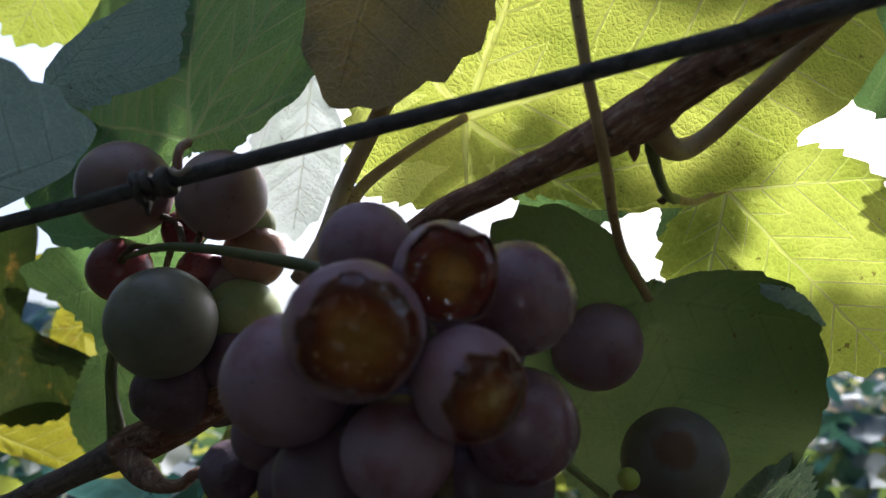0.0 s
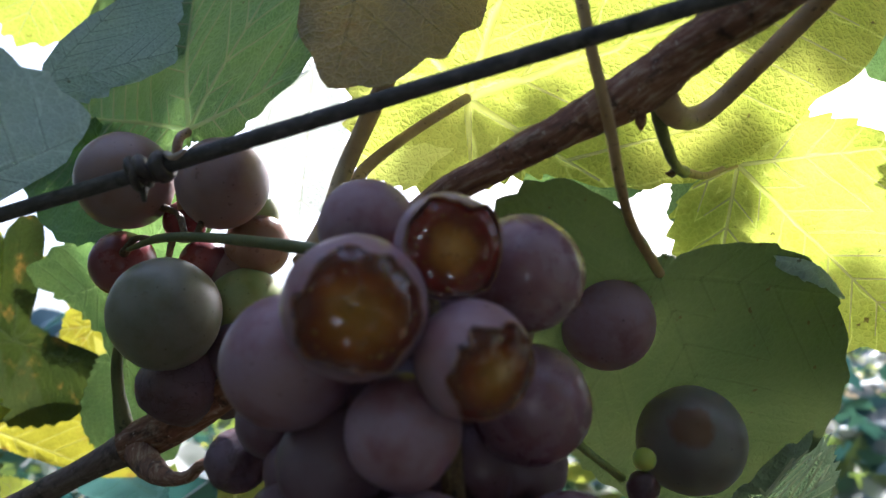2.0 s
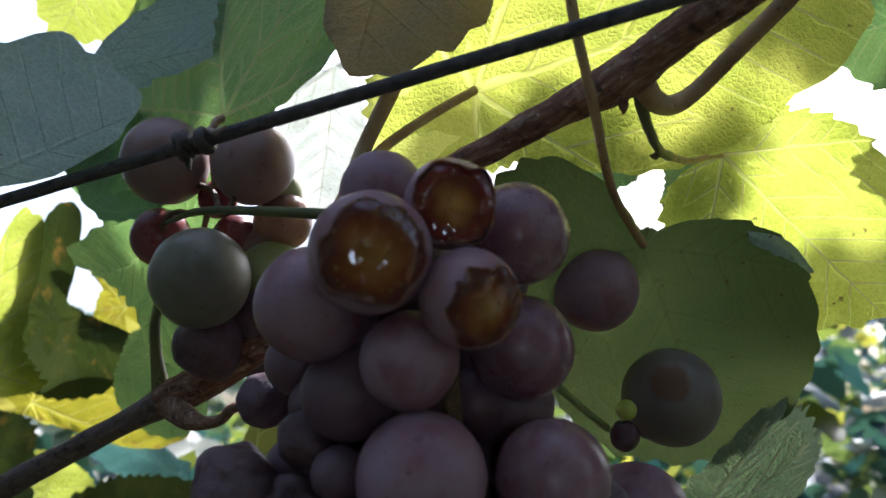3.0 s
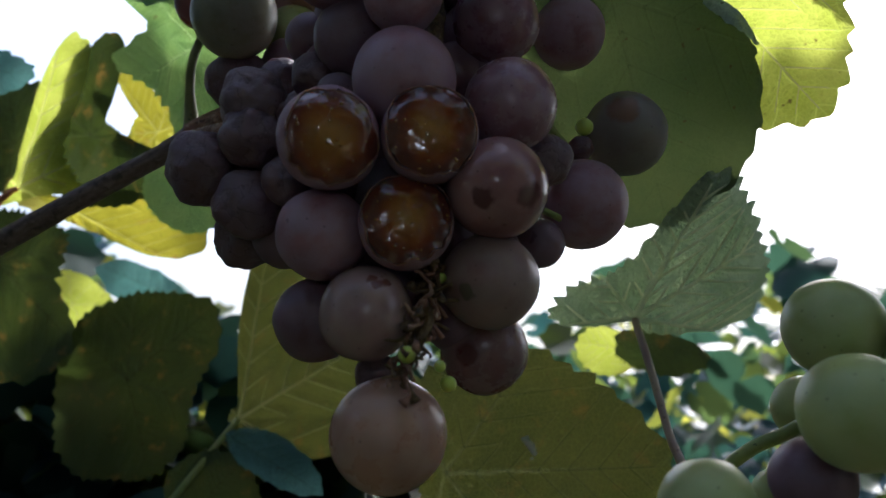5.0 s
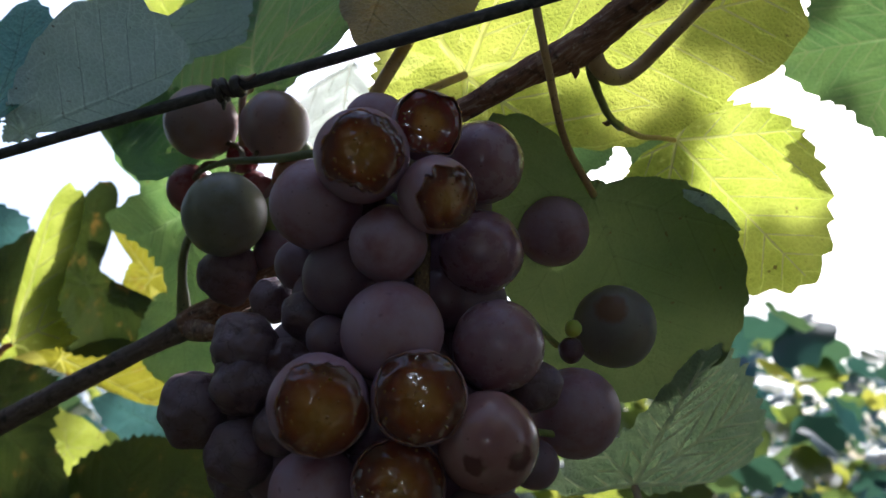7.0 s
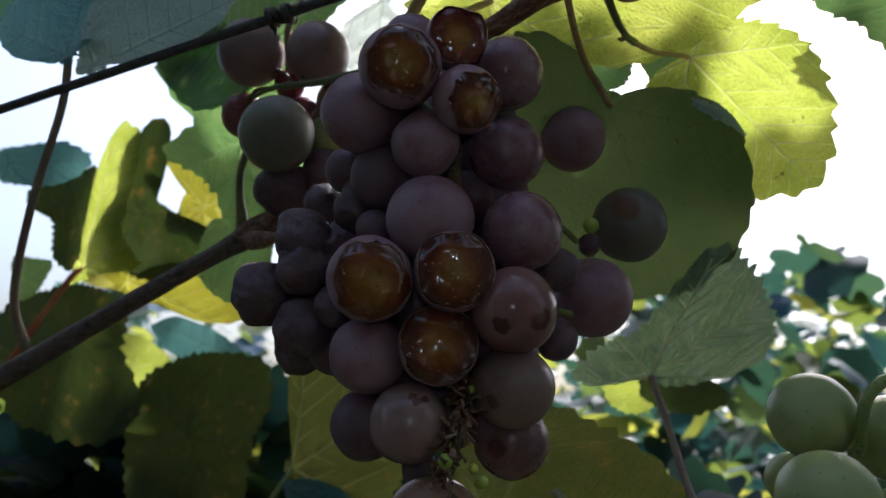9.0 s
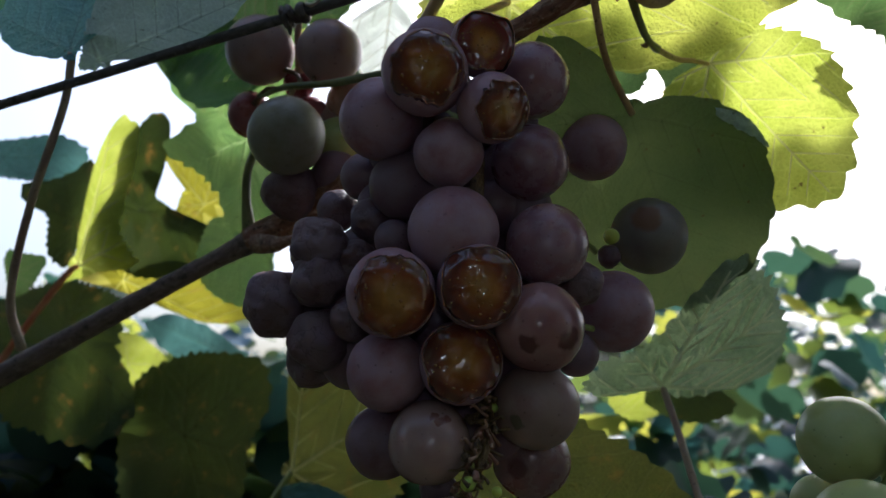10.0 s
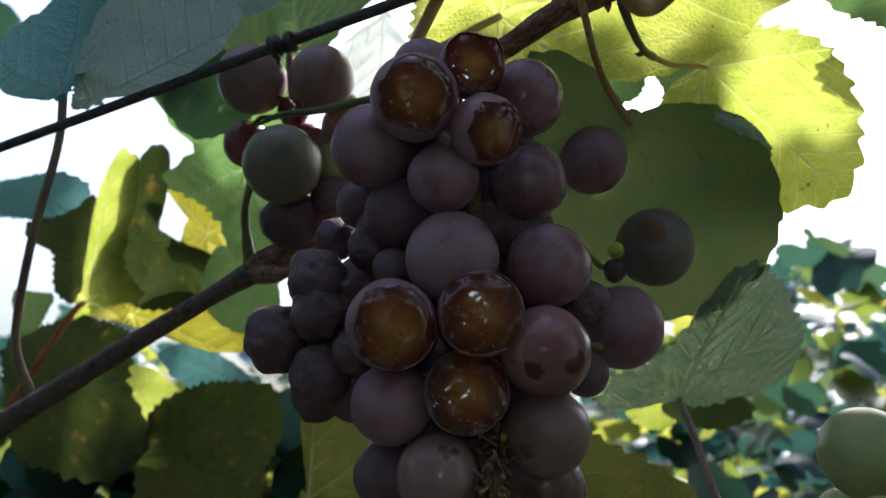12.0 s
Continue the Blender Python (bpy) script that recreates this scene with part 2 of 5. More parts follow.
STALK_PINK = stalk_material("pink_stalk", (0.5, 0.12, 0.07), (0.55, 0.22, 0.12))
STALK_MAUVE = stalk_material("mauve_stalk", (0.25, 0.17, 0.16), (0.34, 0.26, 0.22))


def grape_material(name, deep, mid, bloom, spots=(), spot_colour=(0.05, 0.015, 0.018), shine=0.4, veil=0.6, rough_skin=0.0):
    """Grape skin: mottled colour under a waxy bloom, with dark lenticels; spots: (place on the unit ball, radius)."""
    n = Nodes(name)
    vec = n.coords(1000.0)
    rand = n.add("ObjectInfo").outputs["Random"]
    vec = n.add("VectorMath", {0: vec, 1: n.math("MULTIPLY", rand, 400.0)}, operation="ADD").outputs[0]
    broad = n.noise(vec, 0.09, 3.0, 0.5)
    fine = n.noise(vec, 0.7, 5.0, 0.65)
    dot = n.add("TexVoronoi", {"Vector": vec, "Scale": 0.42}).outputs[0]
    colour = n.mix(n.mask(n.math("ADD", broad, n.math("MULTIPLY", rand, 0.16)), 0.38, 0.72), deep, mid)
    wax = n.math("MULTIPLY", n.mask(n.noise(vec, 0.16, 5.0, 0.62), 0.28, 0.62), veil)
    wax = n.math("MULTIPLY", wax, n.math("ADD", n.math("MULTIPLY", fine, 0.6), 0.55))
    colour = n.mix(wax, colour, bloom)
    colour = n.mix(n.math("MULTIPLY", n.math("SUBTRACT", 1.0, n.mask(dot, 0.05, 0.13)), 0.55), colour, tuple(c * 0.3 for c in deep))
    scuff = n.mask(n.noise(vec, 0.33, 2.0), 0.69, 0.76)
    colour = n.mix(n.math("MULTIPLY", scuff, 0.5), colour, tuple(c * 0.5 for c in deep))
    gloss = n.math("ADD", shine - 0.1, n.math("MULTIPLY", wax, 0.3))
    if spots:
        tc = n.add("TexCoord").outputs["Object"]
        warped = n.add("VectorMath", {0: tc, 1: n.add("VectorMath", {0: n.add("TexNoise", {"Vector": vec, "Scale": 0.35}).outputs[1], "Scale": 0.0025}, operation="SCALE").outputs[0]}, operation="ADD").outputs[0]
        for place, size in spots:
            far = n.add("VectorMath", {0: warped, 1: tuple(p * 0.001 + 0.00125 for p in place)}, operation="DISTANCE").outputs["Value"]
            here = n.math("SUBTRACT", 1.0, n.mask(far, size * 0.0007, size * 0.00108))
            colour = n.mix(n.math("MULTIPLY", here, 0.85), colour, spot_colour)
    normal = n.bump(fine, 0.12 + rough_skin, 0.0004)
    if rough_skin:
        crease = n.math("ABSOLUTE", n.math("SUBTRACT", n.noise(vec, 0.2, 3.0, 0.5), 0.5))
        normal = n.bump(n.mask(crease, 0.0, 0.06), 0.2, 0.0004, normal)
        colour = n.mix(n.math("MULTIPLY", n.math("SUBTRACT", 1.0, n.mask(crease, 0.0, 0.02)), 0.4), colour, tuple(c * 0.4 for c in deep))
    return n.done(n.add("BsdfPrincipled", {"Base Color": colour, "Roughness": gloss, "Subsurface Weight": 0.25, "Subsurface Radius": (0.004, 0.0018, 0.0014),
                                           "Subsurface Scale": 1.0, "Specular IOR Level": 0.38, "Normal": normal}).outputs[0])


PURPLE = grape_material("grape_purple", (0.168, 0.0576, 0.0749), (0.25, 0.12, 0.139), (0.293, 0.202, 0.265), shine=0.42, veil=0.75)
GLOSSY = grape_material("grape_glossy_purple", (0.158, 0.0557, 0.071), (0.24, 0.115, 0.134), (0.283, 0.197, 0.259), shine=0.28, veil=0.5)
DARK = grape_material("grape_dark_purple", (0.0918, 0.0367, 0.0486), (0.14, 0.0713, 0.0842), (0.178, 0.127, 0.171), shine=0.44)
ROSE = grape_material("grape_rose", (0.27, 0.13, 0.085), (0.37, 0.2, 0.135), (0.36, 0.25, 0.2), shine=0.32, veil=0.5)
RED = grape_material("grape_red", (0.173, 0.0288, 0.0336), (0.259, 0.0576, 0.0576), (0.23, 0.134, 0.166), shine=0.33, veil=0.4)
GREEN = grape_material("grape_green", (0.25, 0.29, 0.09), (0.34, 0.38, 0.135), (0.38, 0.42, 0.22), veil=0.5)
DUSKY = grape_material("grape_dusky_green", (0.115, 0.106, 0.0624), (0.173, 0.158, 0.096), (0.202, 0.192, 0.182), veil=0.6)
MAUVE = grape_material("grape_dusky_mauve", (0.182, 0.0864, 0.0768), (0.25, 0.144, 0.12), (0.259, 0.182, 0.199), veil=0.6)
RAISIN = grape_material("grape_shrivelled", (0.0768, 0.0326, 0.0374), (0.12, 0.0634, 0.0672), (0.149, 0.107, 0.138), shine=0.5, veil=0.7, rough_skin=0.25)
LIME = grape_material("berry_lime", (0.32, 0.4, 0.05), (0.42, 0.48, 0.08), (0.4, 0.45, 0.15), veil=0.2)


def flesh_material(name, deep, mid, light, torn):
    """Wet pulp of a bitten grape; the first UV runs from the middle (0) to the torn skin (1)."""
    n = Nodes(name)
    vec = n.coords(1000.0)
    broad = n.noise(vec, 0.16, 2.0, 0.4)
    fine = n.noise(vec, 0.9, 4.0, 0.6)
    out = n.add("SeparateXYZ", {0: n.add("UVMap", uv_map="UVMap").outputs[0]}).outputs[0]
    at = n.math("ADD", out, n.math("MULTIPLY", n.math("SUBTRACT", broad, 0.5), 0.7))
    at = n.math("ADD", at, n.math("MULTIPLY", n.math("SUBTRACT", fine, 0.5), 0.22))
    colour = n.ramp(at, (0.15, light), (0.5, mid), (0.74, deep), (0.93, torn))
    shreds = n.add("TexVoronoi", {"Vector": vec, "Scale": 0.55, "Smoothness": 0.6}, feature="SMOOTH_F1").outputs[0]
    height = n.math("ADD", n.math("MULTIPLY", shreds, 0.5), n.math("ADD", broad, n.math("MULTIPLY", fine, 0.25)))
    normal = n.bump(height, 0.2, 0.0007)
    return n.done(n.add("BsdfPrincipled", {"Base Color": colour, "Roughness": 0.09, "Specular IOR Level": 0.5, "Subsurface Weight": 0.5, "Subsurface Radius": (0.004, 0.0015, 0.0005), "Subsurface Scale": 1.0,
                                           "Coat Weight": 0.15, "Coat Roughness": 0.03, "Normal": normal}).outputs[0])


PULP = flesh_material("pulp_amber", (0.16, 0.034, 0.012), (0.22, 0.07, 0.015), (0.29, 0.135, 0.028), (0.10, 0.024, 0.018))
# red pulp; its middle is lightened for sun shining through the grape
PULP_RED = flesh_material("pulp_red", (0.16, 0.03, 0.014), (0.3, 0.11, 0.02), (0.45, 0.21, 0.05), (0.15, 0.017, 0.015))
SKIN_EDGE = flesh_material("skin_edge", (0.16, 0.05, 0.04), (0.2, 0.07, 0.055), (0.24, 0.1, 0.08), (0.17, 0.055, 0.045))


def juice_material():
    n = Nodes("juice")
    tone = n.noise(n.coords(1000.0), 0.5, 2.0)
    return n.done(n.add("BsdfPrincipled", {"Base Color": n.mix(tone, (0.17, 0.06, 0.01), (0.26, 0.11, 0.018)), "Roughness": 0.03, "IOR": 1.42, "Coat Weight": 1.0, "Coat Roughness": 0.02}).outputs[0])


JUICE = juice_material()

# ---- shaping helpers ----


def part(name, bm, material, parent=None, label="", smooth=True):
    """Links a bmesh as one mesh object under a thing or a part."""
    mesh = bpy.data.meshes.new(name)
    bm.to_mesh(mesh)
    bm.free()
    return finish(name, mesh, material, parent, label, smooth)


def finish(name, mesh, material, parent=None, label="", smooth=True):
    for m in material if isinstance(material, (list, tuple)) else (material,):
        mesh.materials.append(m)
    if smooth:
        mesh.polygons.foreach_set("use_smooth", np.ones(len(mesh.polygons), bool))
    ob = new(name, mesh)
    if parent is not None:
        ob.parent = parent
    if label:
        ob["label"] = label
    return ob


def thing(name, label, category, place=(0, 0, 0), group="", kind=""):
    ob = new(name)
    ob.empty_display_size = 0.005
    ob.location = place
    return tagged(ob, label, category, group, kind)


def curve_points(points, steps=8):
    """A smooth line through the points (Catmull-Rom)."""
    p = [Vector(q) for q in points]
    p = [p[0] * 2 - p[1]] + p + [p[-1] * 2 - p[-2]]
    out = []
    for i in range(1, len(p) - 2):
        a, b, c, d = p[i - 1 : i + 3]
        for k in range(steps):
            t = k / steps
            out.append(0.5 * (2 * b + (c - a) * t + (2 * a - 5 * b + 4 * c - d) * t * t + (3 * b - a - 3 * c + d) * t ** 3))
    return out + [p[-2]]


def tube_data(points, radii, sides=10, steps=8, lumps=0.0, seed=0.0):
    """Vertices, faces and UVs (round, along in millimetres) of a round stalk through the points."""
    line = curve_points(points, steps)
    spread = np.interp(np.linspace(0, len(radii) - 1, len(line)), range(len(radii)), radii)
    verts, faces, uvs = [], [], []
    side = None
    length = 0.0
    for i, q in enumerate(line):
        way = (line[min(i + 1, len(line) - 1)] - line[max(i - 1, 0)]).normalized()
        side = (way.orthogonal() if side is None else side - way * side.dot(way)).normalized()
        up = way.cross(side)
        if i:
            length += (q - line[i - 1]).length * 1000
        for k in range(sides):
            a = math.tau * k / sides
            r = spread[i]
            if lumps:
                r *= 1 + lumps * (noise.noise(q * 220 + Vector((math.cos(a), math.sin(a), seed)) * 1.3) + 0.5 * noise.noise(q * 700 + Vector((math.cos(a) * 2, math.sin(a) * 2, seed))))
            verts.append(q + (side * math.cos(a) + up * math.sin(a)) * r)
            uvs.append((k / sides * 2 * math.pi * spread[i] * 1000, length))
    n = len(line)
    for i in range(n - 1):
        for k in range(sides):
            k2 = (k + 1) % sides
            faces.append((i * sides + k, i * sides + k2, (i + 1) * sides + k2, (i + 1) * sides + k))
    faces.append(tuple(range(sides - 1, -1, -1)))
    faces.append(tuple(range((n - 1) * sides, n * sides)))
    return verts, faces, uvs


def tube(name, points, radii, material, parent=None, label="", sides=10, steps=8, lumps=0.0, origin=None):
    """A round stalk, radii in millimetres, points in metres."""
    origin = Vector(origin) if origin is not None else Vector((0, 0, 0))
    verts, faces, uvs = tube_data(points, [r * 0.001 for r in radii], sides, steps, lumps, len(name))
    mesh = bpy.data.meshes.new(name)
    mesh.from_pydata([v - origin for v in verts], [], faces)
    layer = mesh.uv_layers.new(name="UVMap")
    index = np.empty(len(mesh.loops), int)
    mesh.loops.foreach_get("vertex_index", index)
    layer.data.foreach_set("uv", np.array(uvs)[index].ravel())
    ob = finish(name, mesh, material, parent, label)
    if parent is None:
        ob.location = origin
    return ob

# ---- vine leaves ----


def outline(theta, lobing=0.08):
    """The smooth radius of a plain vine leaf of length 1; theta 0 points to the tip."""
    at = (0, 14, 30, 55, 70, 86, 112, 140, 165, 180)
    return np.interp(np.degrees(np.abs(theta)), at, (1.0, 0.95, 0.88 - lobing, 0.94, 0.88, 0.80 - lobing, 0.82, 0.70, 0.58, 0.5))


def leaf_radius(one, other):
    """The radius, by the angle from the tip, of a leaf whose halves reach so far, in even steps from the tip to the back."""
    at = np.linspace(0, 180, len(one))
    fine = np.arange(-180, 181)
    r = np.where(fine >= 0, np.interp(np.abs(fine), at, one), np.interp(np.abs(fine), at, other))
    half = 90 // (len(one) - 1) + 2
    k = np.hanning(2 * half + 1)[1:-1]
    r = np.convolve(np.pad(r, half - 1, mode="wrap"), k / k.sum(), "valid")
    return lambda theta: np.interp(np.degrees(theta), fine, r)


def ridge(place, radii, up):
    """A low half-round rib along a line, on the side away from up."""
    verts, faces = [], []
    for i, (p, r) in enumerate(zip(place, radii)):
        way = place[min(i + 1, len(place) - 1)] - place[max(i - 1, 0)]
        side = np.cross(up, way)
        side /= np.linalg.norm(side) + 1e-12
        for a in (0.0, 0.25, 0.5, 0.75, 1.0):
            verts.append(Vector(p + side * r * math.cos(math.pi * a) - up * r * (0.9 * math.sin(math.pi * a) + 0.08)))
        if i:
            b = 5 * i
            faces += [(b - 5 + k, b - 4 + k, b + 1 + k, b + k) for k in range(4)]
    return verts, faces


def vine_leaf(label, node, tip, side, material, one, other, teeth=0.05, wave=0.02, pucker=0.01, seed=1, petiole=None, petiole_radius=(1.1, 0.9),
              stalk=STALK_GREEN, vein=VEIN, rings=16, count=44, rolled_edge=None, tear=None, rib=1.0, fold=(0, 0), group="leaves of the vine"):
    """A toothed vine leaf. node, tip, side: millimetres; the node is where the stalk joins, side any place on one half;
    one, other: how far its two halves reach round the node, as parts of its length; fold: how they lean from the midrib."""
    rng = np.random.default_rng(seed)
    node, tip, side = (np.array(mm(*p)) for p in (node, tip, side))
    ex = tip - node
    size = np.linalg.norm(ex)
    ex /= size
    ez = np.cross(ex, side - node)
    ez /= np.linalg.norm(ez)
    if ez[1] < 0:
        ez = -ez
    ey = np.cross(ez, ex)
    phase = rng.uniform(0, math.tau, 4)
    radius = leaf_radius(one, other)
    # the main veins and their side veins, in the flat leaf
    angles = np.radians([0, 52, -52, 106, -106])
    groups = []
    for n, a in enumerate(angles):
        reach = float(radius(a)) * (0.96, 0.93, 0.93, 0.9, 0.9)[n]
        if reach < 0.16:
            continue
        way, over = np.array([math.cos(a), math.sin(a)]), np.array([-math.sin(a), math.cos(a)])
        lines = [([way * reach * t for t in np.linspace(0, 1, 12)], 0.011 if n == 0 else 0.0095, 0.0028)]
        for k in range(1, int(reach / 0.13) + 1):
            for s in (1, -1):
                line = []
                for q in np.linspace(0, 0.5, 12):
                    p = way * (0.13 * k + q * math.cos(0.803)) + over * s * q * math.sin(0.803)
                    turn = math.atan2(p[1], p[0])
                    if np.hypot(*p) > 0.95 * radius(turn) or abs((turn - a + math.pi) % math.tau - math.pi) > math.radians(26):
                        break
                    line.append(p)
                if len(line) > 2:
                    lines.append((line, 0.0046, 0.0018))
        groups.append(lines)
    segs = np.array([(*l[i], *l[i + 1]) for lines in groups for l, *_ in lines for i in range(len(l) - 1)])

    def surface(u, v):
        """The place in the world of the flat leaf's points u, v (of a leaf of length 1)."""
        th, rho = np.arctan2(v, u), np.hypot(u, v)
        s = rho / radius(th)
        h = wave * s ** 2 * (0.55 * np.sin(3 * th + phase[0]) + 0.3 * np.sin(7 * th + phase[1]) + 0.22 * np.sin(13 * th + phase[2]))
        h = h + 0.02 * np.sin(5 * u + phase[3]) * np.cos(4 * v + phase[2])
        if pucker:
            d = np.full(u.shape, 9.0)
            for x0, y0, x1, y1 in segs:
                dx, dy = x1 - x0, y1 - y0
                t = np.clip(((u - x0) * dx + (v - y0) * dy) / (dx * dx + dy * dy + 1e-12), 0, 1)
                d = np.minimum(d, np.hypot(u - x0 - t * dx, v - y0 - t * dy))
            h = h + pucker * (1 - np.exp(-(d / 0.035) ** 2))
        h = h + np.where(v > 0, fold[0], fold[1]) * np.abs(v)
        if rolled_edge:
            where, spread, turn = rolled_edge
            near = np.exp(-((np.degrees(th) - where) / spread) ** 2) * np.clip((s - 0.72) / 0.28, 0, 1) ** 1.5
            h = h + near * turn * 0.16
            shrink = 1 - near * 0.22
            u, v = u * shrink, v * shrink
        return size * (u[:, None] * ex + v[:, None] * ey + h[:, None] * ez)

    # the blade
    across = 250
    theta = np.linspace(-math.pi, math.pi, across)
    marks = np.cumsum(rng.uniform(0.6, 1.4, count))
    marks = marks / marks[-1]
    where = np.linspace(0, 1, across)
    slot = np.clip(np.searchsorted(marks, where), 0, count - 1)
    low = np.r_[0, marks[:-1]][slot]
    frac = (where - low) / (marks[slot] - low)
    rise = np.where(frac < 0.62, frac / 0.62, (1 - frac) / 0.38)
    tooth = teeth * rng.uniform(0.55, 1.35, count)[slot] * (rise - 0.35)
    smooth = radius(theta)
    tooth = tooth * np.clip(smooth / 0.3, 0.15, 1)
    us, vs = [np.zeros(1)], [np.zeros(1)]
    for k in range(1, rings + 1):
        s = (k / rings) ** 0.85
        r = smooth * s + (tooth if k == rings else tooth * 0.25 if k == rings - 1 else 0)
        us.append(r * np.cos(theta))
        vs.append(r * np.sin(theta))
    u, v = np.concatenate(us), np.concatenate(vs)
    verts = surface(u, v)
    faces = [(0, 1 + j, 2 + j) for j in range(across - 1)]
    for k in range(rings - 1):
        a, b = 1 + k * across, 1 + (k + 1) * across
        faces += [(a + j, b + j, b + j + 1, a + j + 1) for j in range(across - 1)]
    if tear:
        # an insect hole
        off = np.array(mm(*tear[0])) - node
        hole = np.array([off @ ex, off @ ey]) / size
        near = np.hypot(u - hole[0], v - hole[1]) * size * 1000 + [0.8 * tear[1] * noise.noise(Vector((p * 40, q * 40, 1))) for p, q in zip(u, v)] < tear[1]
        faces = [f for f in faces if not any(near[k] for k in f)]
    mesh = bpy.data.meshes.new("blade")
    mesh.from_pydata(verts.tolist(), [], faces)
    layer = mesh.uv_layers.new(name="UVMap")
    index = np.empty(len(mesh.loops), int)
    mesh.loops.foreach_get("vertex_index", index)
    flat = np.stack([u, v], 1) * size * 1000 + seed * 37.0
    layer.data.foreach_set("uv", flat[index].ravel())
    layer = mesh.uv_layers.new(name="shape")
    layer.data.foreach_set("uv", np.stack([u, v], 1)[index].ravel())
    root = thing("vine_leaf", label, "leaf", Vector(node), group)
    finish("blade", mesh, material, root)
    # veins stand out on the underside
    for lines in groups:
        all_verts, all_faces = [], []
        for line, r0, r1 in lines:
            line = np.array(line)
            place = surface(line[:, 0], line[:, 1])
            radii = np.linspace(r0, r1, len(line)) * size * rib
            vv, ff = ridge(place, radii, ez)
            all_faces += [tuple(i + len(all_verts) for i in f) for f in ff]
            all_verts += vv
        mesh = bpy.data.meshes.new("main_vein")
        mesh.from_pydata(all_verts, [], all_faces)
        finish("main_vein", mesh, vein, root)
    if petiole:
        tube("leaf_stalk", [Vector(node)] + [mm(*p) for p in petiole], petiole_radius, stalk, root, sides=10, origin=node)
    return root


shaded_leaf = vine_leaf("olive green vine leaf coloured dark for shade, with a rolled edge behind the grapes", (38.8, 141.6, 28.4), (63.9, 187.0, -15.0), (81.0, 160.0, 21.9), LEAF_SHADE,
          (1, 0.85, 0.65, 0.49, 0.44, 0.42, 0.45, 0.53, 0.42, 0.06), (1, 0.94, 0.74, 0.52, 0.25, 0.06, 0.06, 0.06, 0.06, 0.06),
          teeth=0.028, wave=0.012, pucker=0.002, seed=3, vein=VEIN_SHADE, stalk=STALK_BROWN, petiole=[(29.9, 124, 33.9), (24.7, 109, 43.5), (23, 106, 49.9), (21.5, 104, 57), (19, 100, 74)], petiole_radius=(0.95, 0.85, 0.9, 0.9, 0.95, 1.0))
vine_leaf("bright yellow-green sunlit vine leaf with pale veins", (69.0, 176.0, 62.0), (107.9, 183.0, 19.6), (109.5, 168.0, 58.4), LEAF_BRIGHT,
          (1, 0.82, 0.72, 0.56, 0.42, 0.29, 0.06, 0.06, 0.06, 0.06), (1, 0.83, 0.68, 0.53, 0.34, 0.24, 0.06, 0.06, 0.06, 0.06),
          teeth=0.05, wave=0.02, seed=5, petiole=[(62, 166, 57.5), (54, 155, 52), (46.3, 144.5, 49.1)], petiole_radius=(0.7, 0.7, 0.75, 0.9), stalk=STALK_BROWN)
vine_leaf("dull green vine leaf behind the bright leaf's stalk joint", (79.1, 200.0, 65.3), (60.5, 200.0, 64.9), (70.2, 200.0, 55.5), LEAF_GREEN,
          (1.01, 1.03, 1.24, 1.26, 1.12, 0.97, 0.81, 0.71, 0.63, 0.48, 0.39, 0.34, 0.31, 0.29, 0.28, 0.28, 0.27, 0.22, 0.19), (1.01, 1.06, 1.23, 1.12, 0.95, 0.72, 0.59, 0.51, 0.45, 0.33, 0.26, 0.22, 0.19, 0.18, 0.17, 0.17, 0.17, 0.18, 0.19),
          teeth=0.03, seed=51, wave=0.02, vein=VEIN_DARK)
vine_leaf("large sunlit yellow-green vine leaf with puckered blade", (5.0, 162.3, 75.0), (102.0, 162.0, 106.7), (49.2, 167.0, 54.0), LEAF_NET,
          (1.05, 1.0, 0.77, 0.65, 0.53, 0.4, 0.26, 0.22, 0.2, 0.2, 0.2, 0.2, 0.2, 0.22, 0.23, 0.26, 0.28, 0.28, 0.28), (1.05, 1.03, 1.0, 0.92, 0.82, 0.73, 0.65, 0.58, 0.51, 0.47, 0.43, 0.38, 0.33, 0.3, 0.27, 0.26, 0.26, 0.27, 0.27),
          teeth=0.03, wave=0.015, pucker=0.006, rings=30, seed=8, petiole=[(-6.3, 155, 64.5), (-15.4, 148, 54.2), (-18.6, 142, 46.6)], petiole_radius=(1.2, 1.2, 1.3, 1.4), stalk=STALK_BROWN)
vine_leaf("green vine leaf with a pink stalk above the small grapes", (-58.1, 163.0, 69.5), (-67.9, 182.0, 132.9), (-103.4, 196.0, 53.2), LEAF_GREEN,
          (1.04, 0.77, 0.68, 0.63, 0.61, 0.66, 0.34, 0.08, 0.06, 0.06), (1.04, 1.6, 1.6, 1.6, 1.05, 0.63, 0.26, 0.06, 0.06, 0.06),
          teeth=0.045, wave=0.02, seed=11, rings=70, tear=((-92, 190, 62), 1.5), petiole=[(-59.6, 160, 64.5), (-59.3, 165, 51.3)], petiole_radius=(1.0, 1.1, 1.2), stalk=STALK_RED)
vine_leaf("dark folded vine leaf with sharp teeth", (-97.6, 170.0, 85.8), (-60.5, 175.0, 97.2), (-83.1, 183.0, 119.9), LEAF_GREY,
          (1, 0.47, 0.34, 0.06, 0.06, 0.06, 0.06, 0.06, 0.06, 0.06), (1, 1.1, 1.31, 0.69, 0.29, 0.06, 0.06, 0.06, 0.06, 0.06),
          teeth=0.07, wave=0.03, seed=13, vein=VEIN_DARK, count=26)
